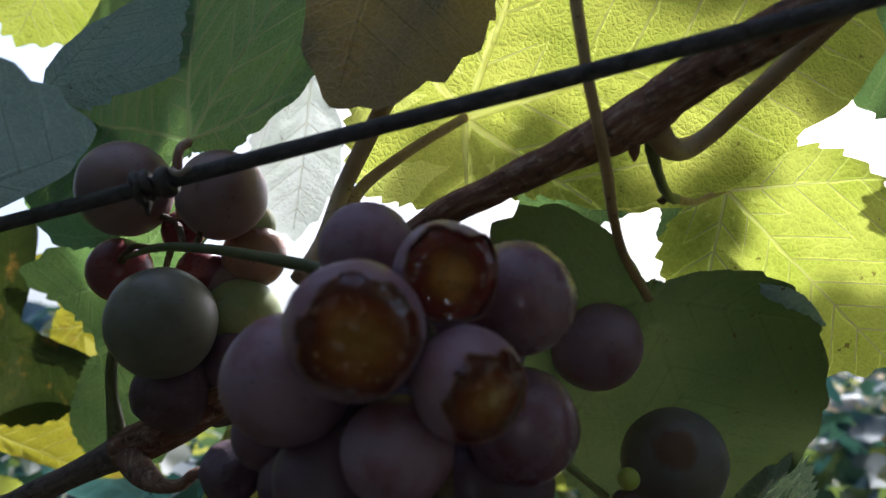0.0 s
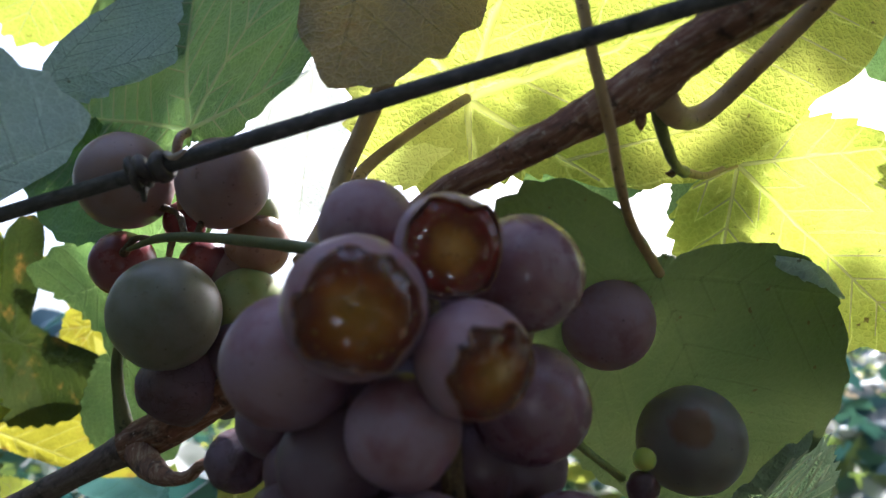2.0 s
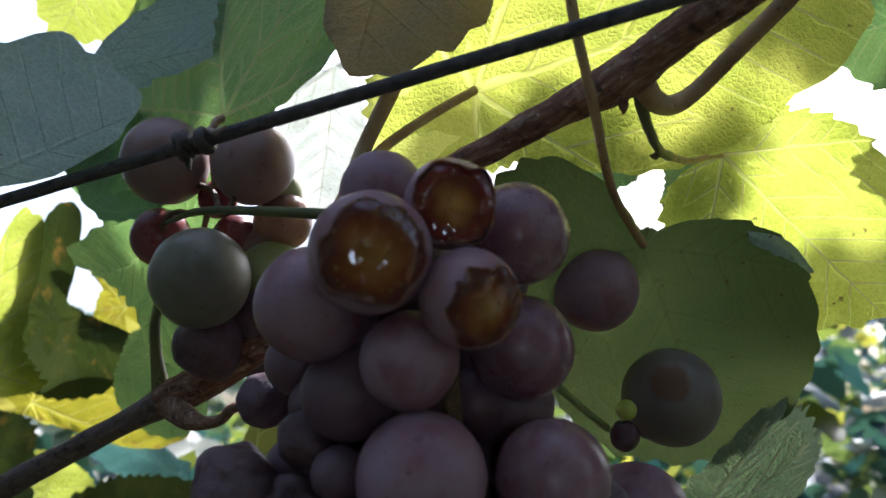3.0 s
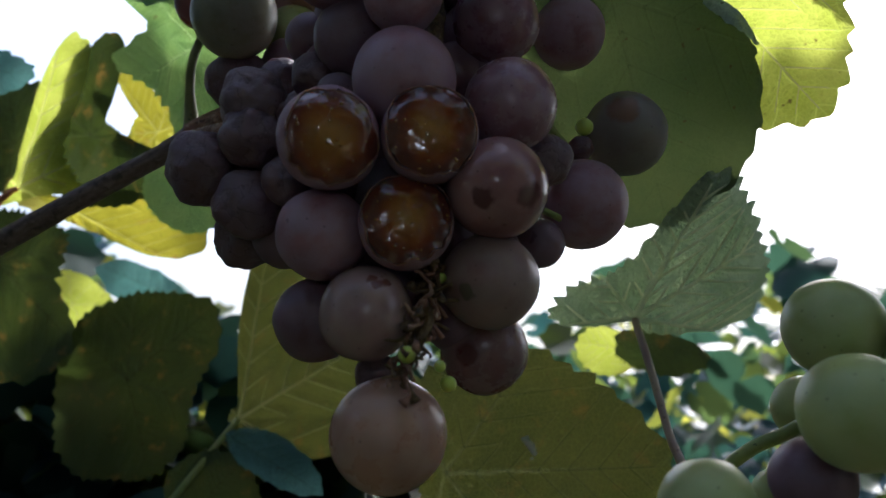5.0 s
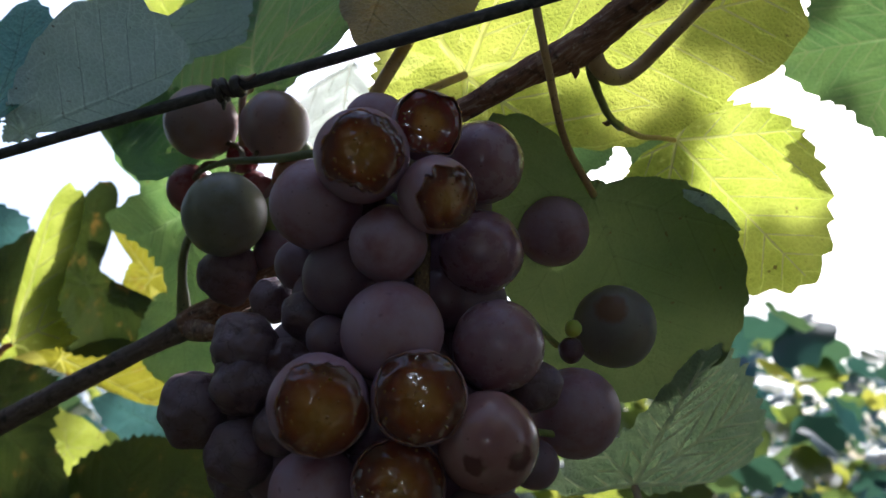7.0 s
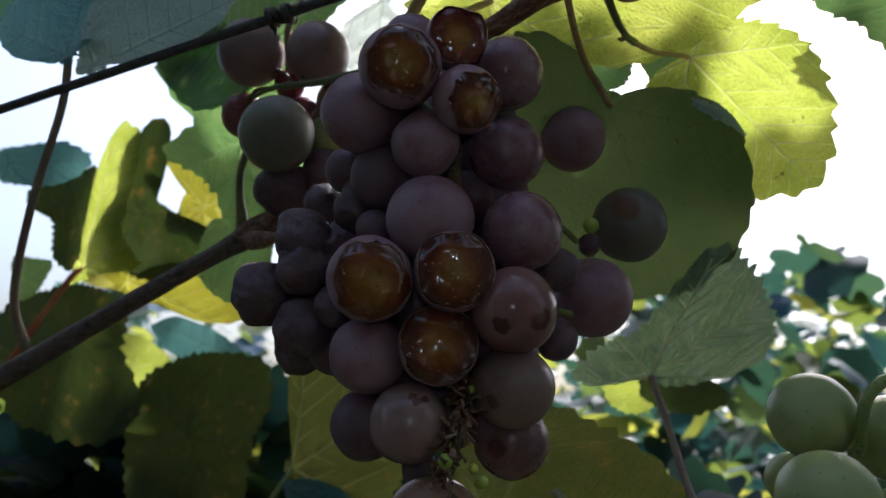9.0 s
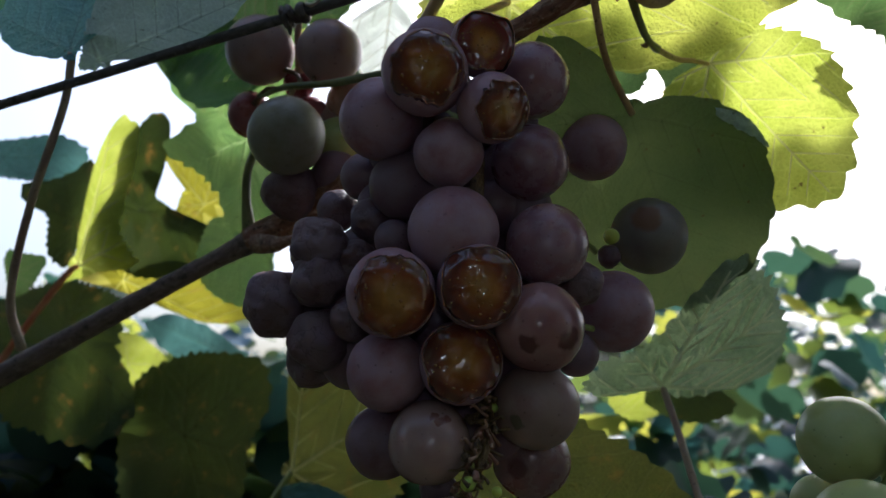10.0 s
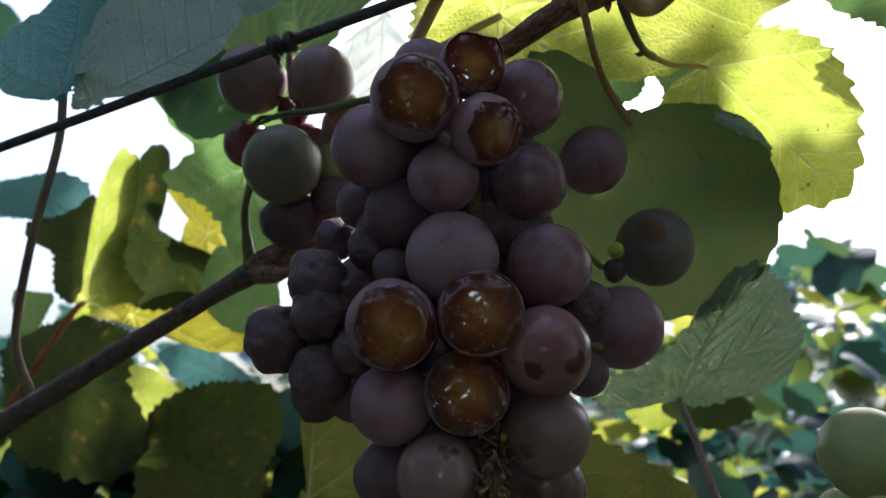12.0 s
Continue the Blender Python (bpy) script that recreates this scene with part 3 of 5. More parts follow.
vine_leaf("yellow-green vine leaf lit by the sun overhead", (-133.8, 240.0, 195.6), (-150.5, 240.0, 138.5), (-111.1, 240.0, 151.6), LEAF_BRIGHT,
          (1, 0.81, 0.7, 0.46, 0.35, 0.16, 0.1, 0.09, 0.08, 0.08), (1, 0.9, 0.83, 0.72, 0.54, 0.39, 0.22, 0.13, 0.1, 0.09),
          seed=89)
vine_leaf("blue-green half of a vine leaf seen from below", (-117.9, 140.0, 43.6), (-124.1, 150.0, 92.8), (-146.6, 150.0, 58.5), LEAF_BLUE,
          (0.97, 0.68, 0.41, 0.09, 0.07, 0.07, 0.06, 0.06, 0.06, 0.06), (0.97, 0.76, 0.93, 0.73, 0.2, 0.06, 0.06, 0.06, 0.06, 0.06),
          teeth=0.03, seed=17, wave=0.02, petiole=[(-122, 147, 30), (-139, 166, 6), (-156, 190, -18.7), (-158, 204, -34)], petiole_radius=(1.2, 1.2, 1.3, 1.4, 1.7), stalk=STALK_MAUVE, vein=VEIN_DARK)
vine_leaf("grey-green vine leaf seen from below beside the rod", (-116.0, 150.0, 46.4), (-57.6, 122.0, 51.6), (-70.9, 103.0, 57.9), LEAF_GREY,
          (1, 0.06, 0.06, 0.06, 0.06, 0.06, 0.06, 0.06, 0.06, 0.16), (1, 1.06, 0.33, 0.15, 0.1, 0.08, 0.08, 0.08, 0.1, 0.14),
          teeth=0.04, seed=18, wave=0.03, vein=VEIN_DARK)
vine_leaf("brownish shaded vine leaf hanging over the bunch", (-10.1, 150.0, 131.4), (-20.5, 126.0, 57.2), (10.3, 138.0, 86.3), LEAF_BROWN,
          (0.99, 0.45, 0.27, 0.19, 0.12, 0.09, 0.07, 0.07, 0.08, 0.08), (0.99, 0.8, 0.52, 0.3, 0.22, 0.13, 0.09, 0.08, 0.08, 0.08),
          teeth=0.035, wave=0.015, seed=19, vein=VEIN_DARK)
vine_leaf("pale green wrinkled vine leaf on a mauve stalk", (59.8, 211.7, -36.5), (73.6, 170.4, 0.1), (98.4, 221.6, -39.9), LEAF_PALE,
          (0.99, 0.84, 0.79, 0.8, 0.93, 1.02, 0.3, 0.08, 0.06, 0.06), (0.99, 0.38, 0.32, 0.34, 0.42, 0.5, 0.2, 0.08, 0.06, 0.06),
          teeth=0.05, wave=0.03, pucker=0.035, rings=44, seed=23, vein=VEIN_PALE, rib=2.0, fold=(0.5, -0.1), petiole=[(63.2, 206, -51.1), (67.8, 201, -70.7), (70.6, 197, -79.7), (73.2, 190, -95)], petiole_radius=(1.2, 1.15, 1.2, 1.3, 1.4), stalk=STALK_MAUVE)
vine_leaf("olive vine leaf with a white scar under the bunch", (5.6, 212.0, -86.6), (75.5, 217.0, -78.8), (34.6, 214.0, -48.0), LEAF_OLIVE,
          (1, 0.82, 0.51, 0.3, 0.2, 0.16, 0.15, 0.13, 0.12, 0.12), (1, 0.82, 0.68, 0.63, 0.52, 0.42, 0.36, 0.2, 0.15, 0.13),
          teeth=0.04, wave=0.02, seed=29, vein=VEIN_DARK)
vine_leaf("yellow sunlit upright vine leaf with a red stalk joint", (-185.6, 276.0, 12.1), (-175.7, 268.0, 95.1), (-173.2, 274.0, 33.8), LEAF_BRIGHT,
          (0.84, 0.87, 0.47, 0.32, 0.27, 0.27, 0.28, 0.29, 0.34, 0.17, 0.1, 0.09, 0.08, 0.07, 0.07, 0.06, 0.07, 0.07, 0.07), (0.84, 0.31, 0.09, 0.07, 0.06, 0.06, 0.06, 0.06, 0.06, 0.06, 0.06, 0.06, 0.06, 0.08, 0.1, 0.12, 0.1, 0.08, 0.07),
          teeth=0.035, wave=0.006, pucker=0.006, seed=31, rib=1.3, rings=26, petiole=[(-190, 275.5, 8), (-206, 284, -8), (-232, 300, -34)], petiole_radius=(1.0, 1.5, 1.4, 1.6), stalk=STALK_PINK)
vine_leaf("dark green shaded vine leaf behind the cane", (-164.4, 283.0, 41.1), (-161.3, 275.0, 88.4), (-137.5, 284.0, 32.6), LEAF_DEEP_SHADE,
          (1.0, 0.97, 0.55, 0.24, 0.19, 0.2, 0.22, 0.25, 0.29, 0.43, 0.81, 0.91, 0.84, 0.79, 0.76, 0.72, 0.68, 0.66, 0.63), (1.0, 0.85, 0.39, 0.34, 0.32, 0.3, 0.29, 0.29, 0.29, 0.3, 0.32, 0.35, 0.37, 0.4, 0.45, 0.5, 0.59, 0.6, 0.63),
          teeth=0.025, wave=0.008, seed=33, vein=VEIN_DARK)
vine_leaf("yellow vine leaf with browned edges above the cane", (-169.8, 289.0, 9.0), (-118.1, 296.0, -12.4), (-130.6, 292.0, 18.8), LEAF_YELLOW,
          (0.87, 0.35, 0.23, 0.17, 0.14, 0.12, 0.11, 0.1, 0.1, 0.1, 0.1, 0.11, 0.12, 0.15, 0.19, 0.29, 0.44, 0.34, 0.25), (0.87, 1.12, 1.08, 0.9, 0.75, 0.64, 0.42, 0.16, 0.12, 0.09, 0.08, 0.08, 0.08, 0.08, 0.09, 0.1, 0.12, 0.16, 0.25),
          teeth=0.04, pucker=0.012, wave=0.03, seed=37)
vine_leaf("yellow-green sunlit vine leaf high behind the rod", (-104.6, 238.0, 117.0), (-148.3, 236.0, 102.7), (-76.7, 240.0, 107.4), LEAF_BRIGHT,
          (0.9, 0.3, 0.22, 0.18, 0.15, 0.13, 0.12, 0.11, 0.11, 0.11, 0.11, 0.12, 0.13, 0.15, 0.19, 0.29, 0.5, 0.5, 0.5), (0.9, 0.77, 0.63, 0.51, 0.42, 0.37, 0.34, 0.32, 0.32, 0.33, 0.36, 0.4, 0.46, 0.5, 0.5, 0.5, 0.5, 0.5, 0.5),
          teeth=0.05, seed=45)
vine_leaf("small bright yellow vine leaf in the sun", (-136.9, 290.0, 47.1), (-162.3, 290.0, 73.9), (-133.0, 290.0, 40.2), LEAF_YELLOW,
          (1.01, 0.96, 0.71, 0.54, 0.45, 0.39, 0.36, 0.33, 0.3, 0.28, 0.27, 0.27, 0.28, 0.29, 0.32, 0.33, 0.35, 0.39, 0.45), (1.01, 0.35, 0.37, 0.37, 0.37, 0.37, 0.39, 0.37, 0.33, 0.3, 0.28, 0.27, 0.27, 0.28, 0.3, 0.34, 0.4, 0.5, 0.45),
          seed=43, teeth=0.02, count=30)
vine_leaf("green vine leaf with sharp teeth behind the small grapes", (-91.9, 215.0, 49.8), (-137.9, 222.0, 90.7), (-118.7, 235.0, 46.9), LEAF_GREEN,
          (0.99, 0.9, 0.82, 0.77, 0.72, 0.69, 0.68, 0.68, 0.66, 0.65, 0.67, 0.66, 0.6, 0.56, 0.55, 0.55, 0.57, 0.56, 0.57), (0.99, 0.76, 0.47, 0.64, 0.92, 0.67, 0.55, 0.52, 0.52, 0.6, 0.66, 0.65, 0.67, 0.65, 0.65, 0.66, 0.65, 0.6, 0.57),
          teeth=0.07, seed=41, vein=VEIN_DARK, rings=60, tear=((-113.3, 221.0, 79.6), 1.6))
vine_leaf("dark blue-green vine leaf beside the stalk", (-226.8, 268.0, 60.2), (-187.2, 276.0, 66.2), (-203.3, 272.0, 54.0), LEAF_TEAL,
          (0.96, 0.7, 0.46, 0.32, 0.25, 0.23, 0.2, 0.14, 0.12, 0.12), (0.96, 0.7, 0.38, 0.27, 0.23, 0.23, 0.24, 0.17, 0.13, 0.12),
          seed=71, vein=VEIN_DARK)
vine_leaf("dark green vine leaf next to the yellow leaf", (-201.1, 290.0, 38.0), (-237.0, 290.0, 50.7), (-200.9, 288.0, 63.2), LEAF_DEEP_SHADE,
          (0.8, 0.89, 0.79, 0.75, 0.75, 0.76, 0.76, 0.75, 0.77, 0.78, 0.65, 0.36, 0.24, 0.21, 0.19, 0.17, 0.17, 0.17, 0.17), (0.8, 0.34, 0.34, 0.34, 0.36, 0.39, 0.44, 0.49, 0.55, 0.58, 0.6, 0.64, 0.49, 0.37, 0.29, 0.24, 0.2, 0.18, 0.17),
          seed=72, vein=VEIN_DARK, count=30)
vine_leaf("small yellow-green vine leaf beside the mauve stalk", (-231.8, 300.0, 11.4), (-216.6, 300.0, 21.1), (-221.7, 300.0, 4.8), LEAF_GREEN,
          (1.0, 0.74, 0.64, 0.63, 0.64, 0.59, 0.59, 0.37, 0.26, 0.23), (1.0, 0.73, 0.64, 0.66, 0.79, 0.59, 0.33, 0.25, 0.22, 0.23),
          seed=75, count=24)
vine_leaf("broad dark green vine leaf hanging in shade", (-206.4, 305.0, -14.2), (-156.8, 298.0, -50.5), (-169.6, 302.0, -6.4), LEAF_DEEP_SHADE,
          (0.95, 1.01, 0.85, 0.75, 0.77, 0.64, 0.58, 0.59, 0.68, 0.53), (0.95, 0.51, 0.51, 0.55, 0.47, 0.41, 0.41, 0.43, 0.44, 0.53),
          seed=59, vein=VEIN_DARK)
vine_leaf("green vine leaf with a sunlit yellow corner", (-187.2, 340.0, -25.3), (-166.1, 340.0, -24.3), (-177.3, 340.0, -46.3), LEAF_BRIGHT,
          (1.01, 0.92, 0.85, 0.81, 0.84, 0.91, 1.03, 1.12, 0.93, 0.76, 0.66, 0.59, 0.53, 0.49, 0.47, 0.46, 0.47, 0.49, 0.49), (1.01, 0.93, 0.85, 0.77, 0.73, 0.7, 0.7, 0.72, 0.73, 0.75, 0.81, 0.88, 0.9, 0.77, 0.65, 0.57, 0.53, 0.5, 0.49),
          seed=47)
vine_leaf("olive green vine leaf behind the cane node", (-109.3, 262.0, 29.0), (-102.5, 262.0, -5.5), (-92.9, 262.0, 16.9), LEAF_GREEN,
          (1.02, 0.97, 0.91, 0.85, 0.78, 0.72, 0.61, 0.53, 0.47, 0.42, 0.39, 0.37, 0.32, 0.24, 0.2, 0.17, 0.15, 0.14, 0.14), (1.02, 1.01, 0.97, 0.78, 0.63, 0.58, 0.55, 0.48, 0.41, 0.34, 0.26, 0.21, 0.19, 0.17, 0.16, 0.15, 0.15, 0.14, 0.14),
          teeth=0.03, seed=49, wave=0.02, vein=VEIN_DARK)
vine_leaf("dark green vine leaf in deep shade with toothed edge", (-146.0, 325.0, -60.3), (-105.2, 312.0, -23.5), (-112.8, 318.0, -79.0), LEAF_DEEP_SHADE,
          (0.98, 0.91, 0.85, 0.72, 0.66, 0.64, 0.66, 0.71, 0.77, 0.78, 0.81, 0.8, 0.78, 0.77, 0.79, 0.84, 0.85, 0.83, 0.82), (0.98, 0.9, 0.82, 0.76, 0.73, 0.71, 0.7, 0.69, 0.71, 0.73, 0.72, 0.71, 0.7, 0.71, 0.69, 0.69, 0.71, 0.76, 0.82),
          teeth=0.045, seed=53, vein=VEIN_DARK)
vine_leaf("olive vine leaf with ribbed veins behind the bunch", (-88.5, 313.0, -73.6), (-81.6, 300.0, 15.4), (-34.2, 300.0, -58.1), LEAF_OLIVE,
          (1.05, 0.92, 0.75, 0.67, 0.63, 0.54, 0.06, 0.06, 0.06, 0.06), (1.05, 0.06, 0.06, 0.06, 0.06, 0.06, 0.06, 0.06, 0.06, 0.06),
          seed=61, wave=0.02, pucker=0.014, petiole=[(-96.6, 300, -92.5), (-104.6, 290, -110)], petiole_radius=(1.3, 1.3, 1.4))
vine_leaf("vine leaf coloured blue-green for reflected sky", (-134.0, 360.0, -18.6), (-211.9, 390.0, 9.5), (-170.8, 372.0, -18.9), LEAF_TEAL,
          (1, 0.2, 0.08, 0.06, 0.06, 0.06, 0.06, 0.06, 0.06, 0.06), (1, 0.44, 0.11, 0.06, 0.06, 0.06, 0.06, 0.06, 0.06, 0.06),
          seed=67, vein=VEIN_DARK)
vine_leaf("green vine leaf with sharp teeth against the sky", (163.2, 205.0, 122.0), (116.7, 210.0, 115.1), (147.8, 207.0, 77.4), LEAF_GREEN,
          (1.01, 0.76, 0.81, 0.81, 0.7, 0.54, 0.48, 0.44, 0.32, 0.28), (1.01, 0.95, 0.79, 0.93, 0.94, 0.58, 0.4, 0.3, 0.27, 0.27),
          seed=73)
vine_leaf("shaded green vine leaf behind the thick shoot", (35.8, 196.0, 73.1), (54.1, 196.0, 68.0), (36.0, 196.0, 58.0), LEAF_GREEN,
          (0.98, 0.97, 0.96, 0.87, 0.81, 0.78, 0.79, 0.83, 0.89, 0.92, 0.95, 1.02, 1.02, 0.94, 0.9, 0.89, 0.91, 0.91, 0.91), (0.98, 0.93, 0.88, 0.86, 0.86, 0.83, 0.79, 0.78, 0.79, 0.82, 0.88, 0.89, 0.93, 1.0, 1.12, 1.1, 1.0, 0.94, 0.91),
          seed=79, vein=VEIN_DARK)
vine_leaf("vine leaf coloured near white as glare against the light", (-42.6, 225.0, 116.4), (-44.6, 215.0, 58.2), (-62.4, 225.0, 103.1), LEAF_GLARE,
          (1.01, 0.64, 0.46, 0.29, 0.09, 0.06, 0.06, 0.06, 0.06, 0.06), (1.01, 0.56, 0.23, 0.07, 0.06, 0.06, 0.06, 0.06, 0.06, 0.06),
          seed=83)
vine_leaf("dark shaded vine leaf with torn brown edge", (70.1, 290.0, -29.8), (108.2, 290.0, -34.4), (87.5, 290.0, -44.3), LEAF_DEEP_SHADE,
          (1.01, 0.74, 0.43, 0.28, 0.2, 0.17, 0.06, 0.06, 0.06, 0.06), (1.01, 0.41, 0.17, 0.12, 0.1, 0.06, 0.06, 0.06, 0.06, 0.06),
          seed=97, vein=VEIN_DARK)
vine_leaf("yellow-green leaf corner in the sun", (85.1, 310.0, -31.6), (54.8, 312.0, -29.1), (61.5, 312.0, -43.3), LEAF_BRIGHT,
          (1.01, 0.82, 0.22, 0.06, 0.06, 0.06, 0.06, 0.06, 0.06, 0.06), (1.01, 0.92, 0.65, 0.12, 0.06, 0.06, 0.06, 0.06, 0.06, 0.06),
          seed=101)
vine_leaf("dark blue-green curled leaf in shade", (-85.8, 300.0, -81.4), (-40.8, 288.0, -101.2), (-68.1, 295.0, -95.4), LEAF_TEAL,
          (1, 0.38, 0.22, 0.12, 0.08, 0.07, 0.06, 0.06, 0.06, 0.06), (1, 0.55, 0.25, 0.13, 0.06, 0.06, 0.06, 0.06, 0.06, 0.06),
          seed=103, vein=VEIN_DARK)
vine_leaf("dark green leaf low in the shade", (-102.3, 300.0, -120.6), (-79.8, 300.0, -88.8), (-69.9, 300.0, -106.7), LEAF_DEEP_SHADE,
          (0.96, 0.94, 0.84, 0.36, 0.19, 0.14, 0.06, 0.06, 0.06, 0.06), (0.96, 0.9, 0.74, 0.57, 0.06, 0.06, 0.06, 0.06, 0.06, 0.06),
          seed=107, vein=VEIN_DARK)

# the curled edge of the shaded leaf shows its blue-green upper face
edge_line = curve_points([mm(60.9, 145, 32.2), mm(66.6, 147.1, 31.8), mm(72.1, 150, 30.3), mm(77.7, 155, 26.5)], 10)
inward, outward = Vector((0.19, 0.65, -0.73)), Vector((0.15, -0.78, -0.6))
bm = bmesh.new()
rows = []
for i, p in enumerate(edge_line):
    s = i / (len(edge_line) - 1)
    width = 0.0047 * math.sin(math.pi * min(1, 0.08 + s * 0.9)) ** 0.6 * (1 + 0.25 * noise.noise(Vector((s * 9, 0, 2))))
    row = []
    for k in range(9):
        c = k / 8
        bulge = 0.0016 * math.sin(math.pi * min(1, 0.15 + c * 0.7)) + 0.0007 * noise.noise(Vector((s * 11, c * 2.5, 7)))
        row.append(bm.verts.new(p + inward * width * (c - 0.12) + outward * (bulge + 0.0004) - shaded_leaf.location))
    rows.append(row)
for r0, r1 in zip(rows, rows[1:]):
    for k in range(8):
        bm.faces.new((r0[k], r0[k + 1], r1[k + 1], r1[k]))
uv, flat = bm.loops.layers.uv.new("UVMap"), bm.loops.layers.uv.new("shape")
for face in bm.faces:
    for loop in face.loops:
        loop[uv].uv = (loop.vert.co.x * 1000, loop.vert.co.z * 1000)
        loop[flat].uv = (0.5, 0.2)
part("rolled_edge", bm, LEAF_GREY, shaded_leaf, "curled blue-green leaf edge")
scar = thing("leaf_scar", "small white dried flake stuck on the olive leaf", "flake", mm(30, 212.8, -77.0))
bm = bmesh.new()
for x, z, r in ((-1.6, 1.9, 0.9), (-0.6, 1.0, 1.1), (0.3, 0.2, 1.2), (0.9, -0.9, 1.0), (1.5, -1.8, 0.8), (-1.0, 2.6, 0.6), (1.1, 0.4, 0.5), (0.8, -3.4, 0.5)):
    bmesh.ops.create_icosphere(bm, subdivisions=2, radius=r * 0.001, matrix=Matrix.Translation((x * 0.001, 0, z * 0.001)) @ Matrix.Diagonal((1, 0.3, 1, 1)))
for v in bm.verts:
    v.co += v.normal * 0.0004 * noise.noise(v.co * 2200)
part("flake", bm, vein_material("dried_flake", (0.75, 0.74, 0.68), (0.8, 0.8, 0.75), 1.0), scar)

# ---- wood: rod, shoot, cane ----


def vine_shoot():
    root = thing("vine_shoot", "brown woody vine shoot with knotty node and flaking bark", "vine shoot", mm(36, 113, 48))
    o = root.location
    tube("wood", [mm(*p) for p in ((-72.9, 179.8, 0.6), (-55.7, 172.7, 7.8), (-32, 158, 20), (-4, 134, 39.5), (9, 127, 45), (19.5, 119.5, 47.9),
                                   (32, 117, 53.6), (37.4, 114.5, 57.2), (42.6, 109, 59.1), (47.6, 103, 60.2), (61, 89, 64.5), (78, 70, 70))],
         (4.8, 4.2, 2.8, 2.7, 2.8, 3.0, 4.3, 3.9, 3.6, 3.5, 3.4, 3.4), BARK, root, "flaking reddish brown bark", sides=20, steps=14, lumps=0.09, origin=o)
    tube("cane", [mm(*p) for p in ((-331, 286.5, -108), (-245, 251, -72), (-185, 226, -46.5), (-125, 201, -21), (-88, 186, -5.5), (-72.9, 179.8, 0.6), (-69, 178, 2.3))],
         (3.4, 4.0, 4.2, 3.4, 2.9, 4.1, 2.6), CANE_BARK, root, "smooth purplish brown bark", sides=20, steps=14, lumps=0.06, origin=o)
    tube("node_stub", [mm(*p) for p in ((35.5, 119.5, 53), (36.2, 123, 50.6), (39.4, 130.6, 48.2), (43, 138, 47.6), (46.3, 144.5, 49.1))], (1.7, 1.2, 1.0, 0.95, 1.15), STALK_OLIVE, root, "green stub of a bud", lumps=0.15, origin=o)
    tube("bud_scale", [mm(*p) for p in ((31.3, 117, 50.5), (31.6, 117.5, 48), (31.6, 118, 46.6))], (1.0, 0.9, 0.2), BARK, root, lumps=0.3, origin=o)
    tube("bud_scale", [mm(*p) for p in ((43.2, 139, 48), (42, 138.5, 46.8), (40.8, 138, 46.6))], (0.8, 0.7, 0.2), RACHIS, root, lumps=0.3, origin=o)
    tube("side_shoot", [mm(*p) for p in ((35.5, 117.5, 52.5), (38, 121, 50.9), (42.6, 126, 52.1), (47.4, 126, 54.9), (54.2, 121, 60.5), (59.6, 116, 64.9), (66, 110, 70.2), (76, 101, 78))], (2.3, 2.2, 2.0, 1.75, 1.75, 1.75, 1.75, 1.75), STALK_BROWN, root, "smooth tan leaf stalk", lumps=0.04, origin=o)
    tube("side_twig", [mm(*p) for p in ((-73.5, 179, 1), (-74.9, 175.5, 12), (-74.4, 172, 20.5), (-71, 169, 30))], (2.6, 1.4, 1.25, 1.2), STALK_OLIVE, root, "green twig", lumps=0.05, origin=o)
    tube("side_twig", [mm(*p) for p in ((-69.3, 176.0, -1.4), (-61.3, 164.0, -4.6), (-54.4, 155.0, -6.1), (-49.1, 150.0, -5.6), (-45.2, 146.0, -3.5), (-38.0, 138.0, -4.0))], (3.4, 2.6, 1.5, 1.2, 1.1, 1.0), BARK, root, "curled brown twig", lumps=0.08, origin=o)


def trellis_rod():
    a, b = mm(-330, 200.5, 2.0), mm(150, 61.8, 71.6)
    root = thing("trellis_rod", "thin dark brown weathered trellis rod across the vines", "trellis rod", mm(20.95, 99, 52.9))
    tube("rod", [a.lerp(b, k / 12) for k in range(13)], [1.35] * 13, ROD_BARK, root, sides=14, steps=6, lumps=0.05, origin=root.location)


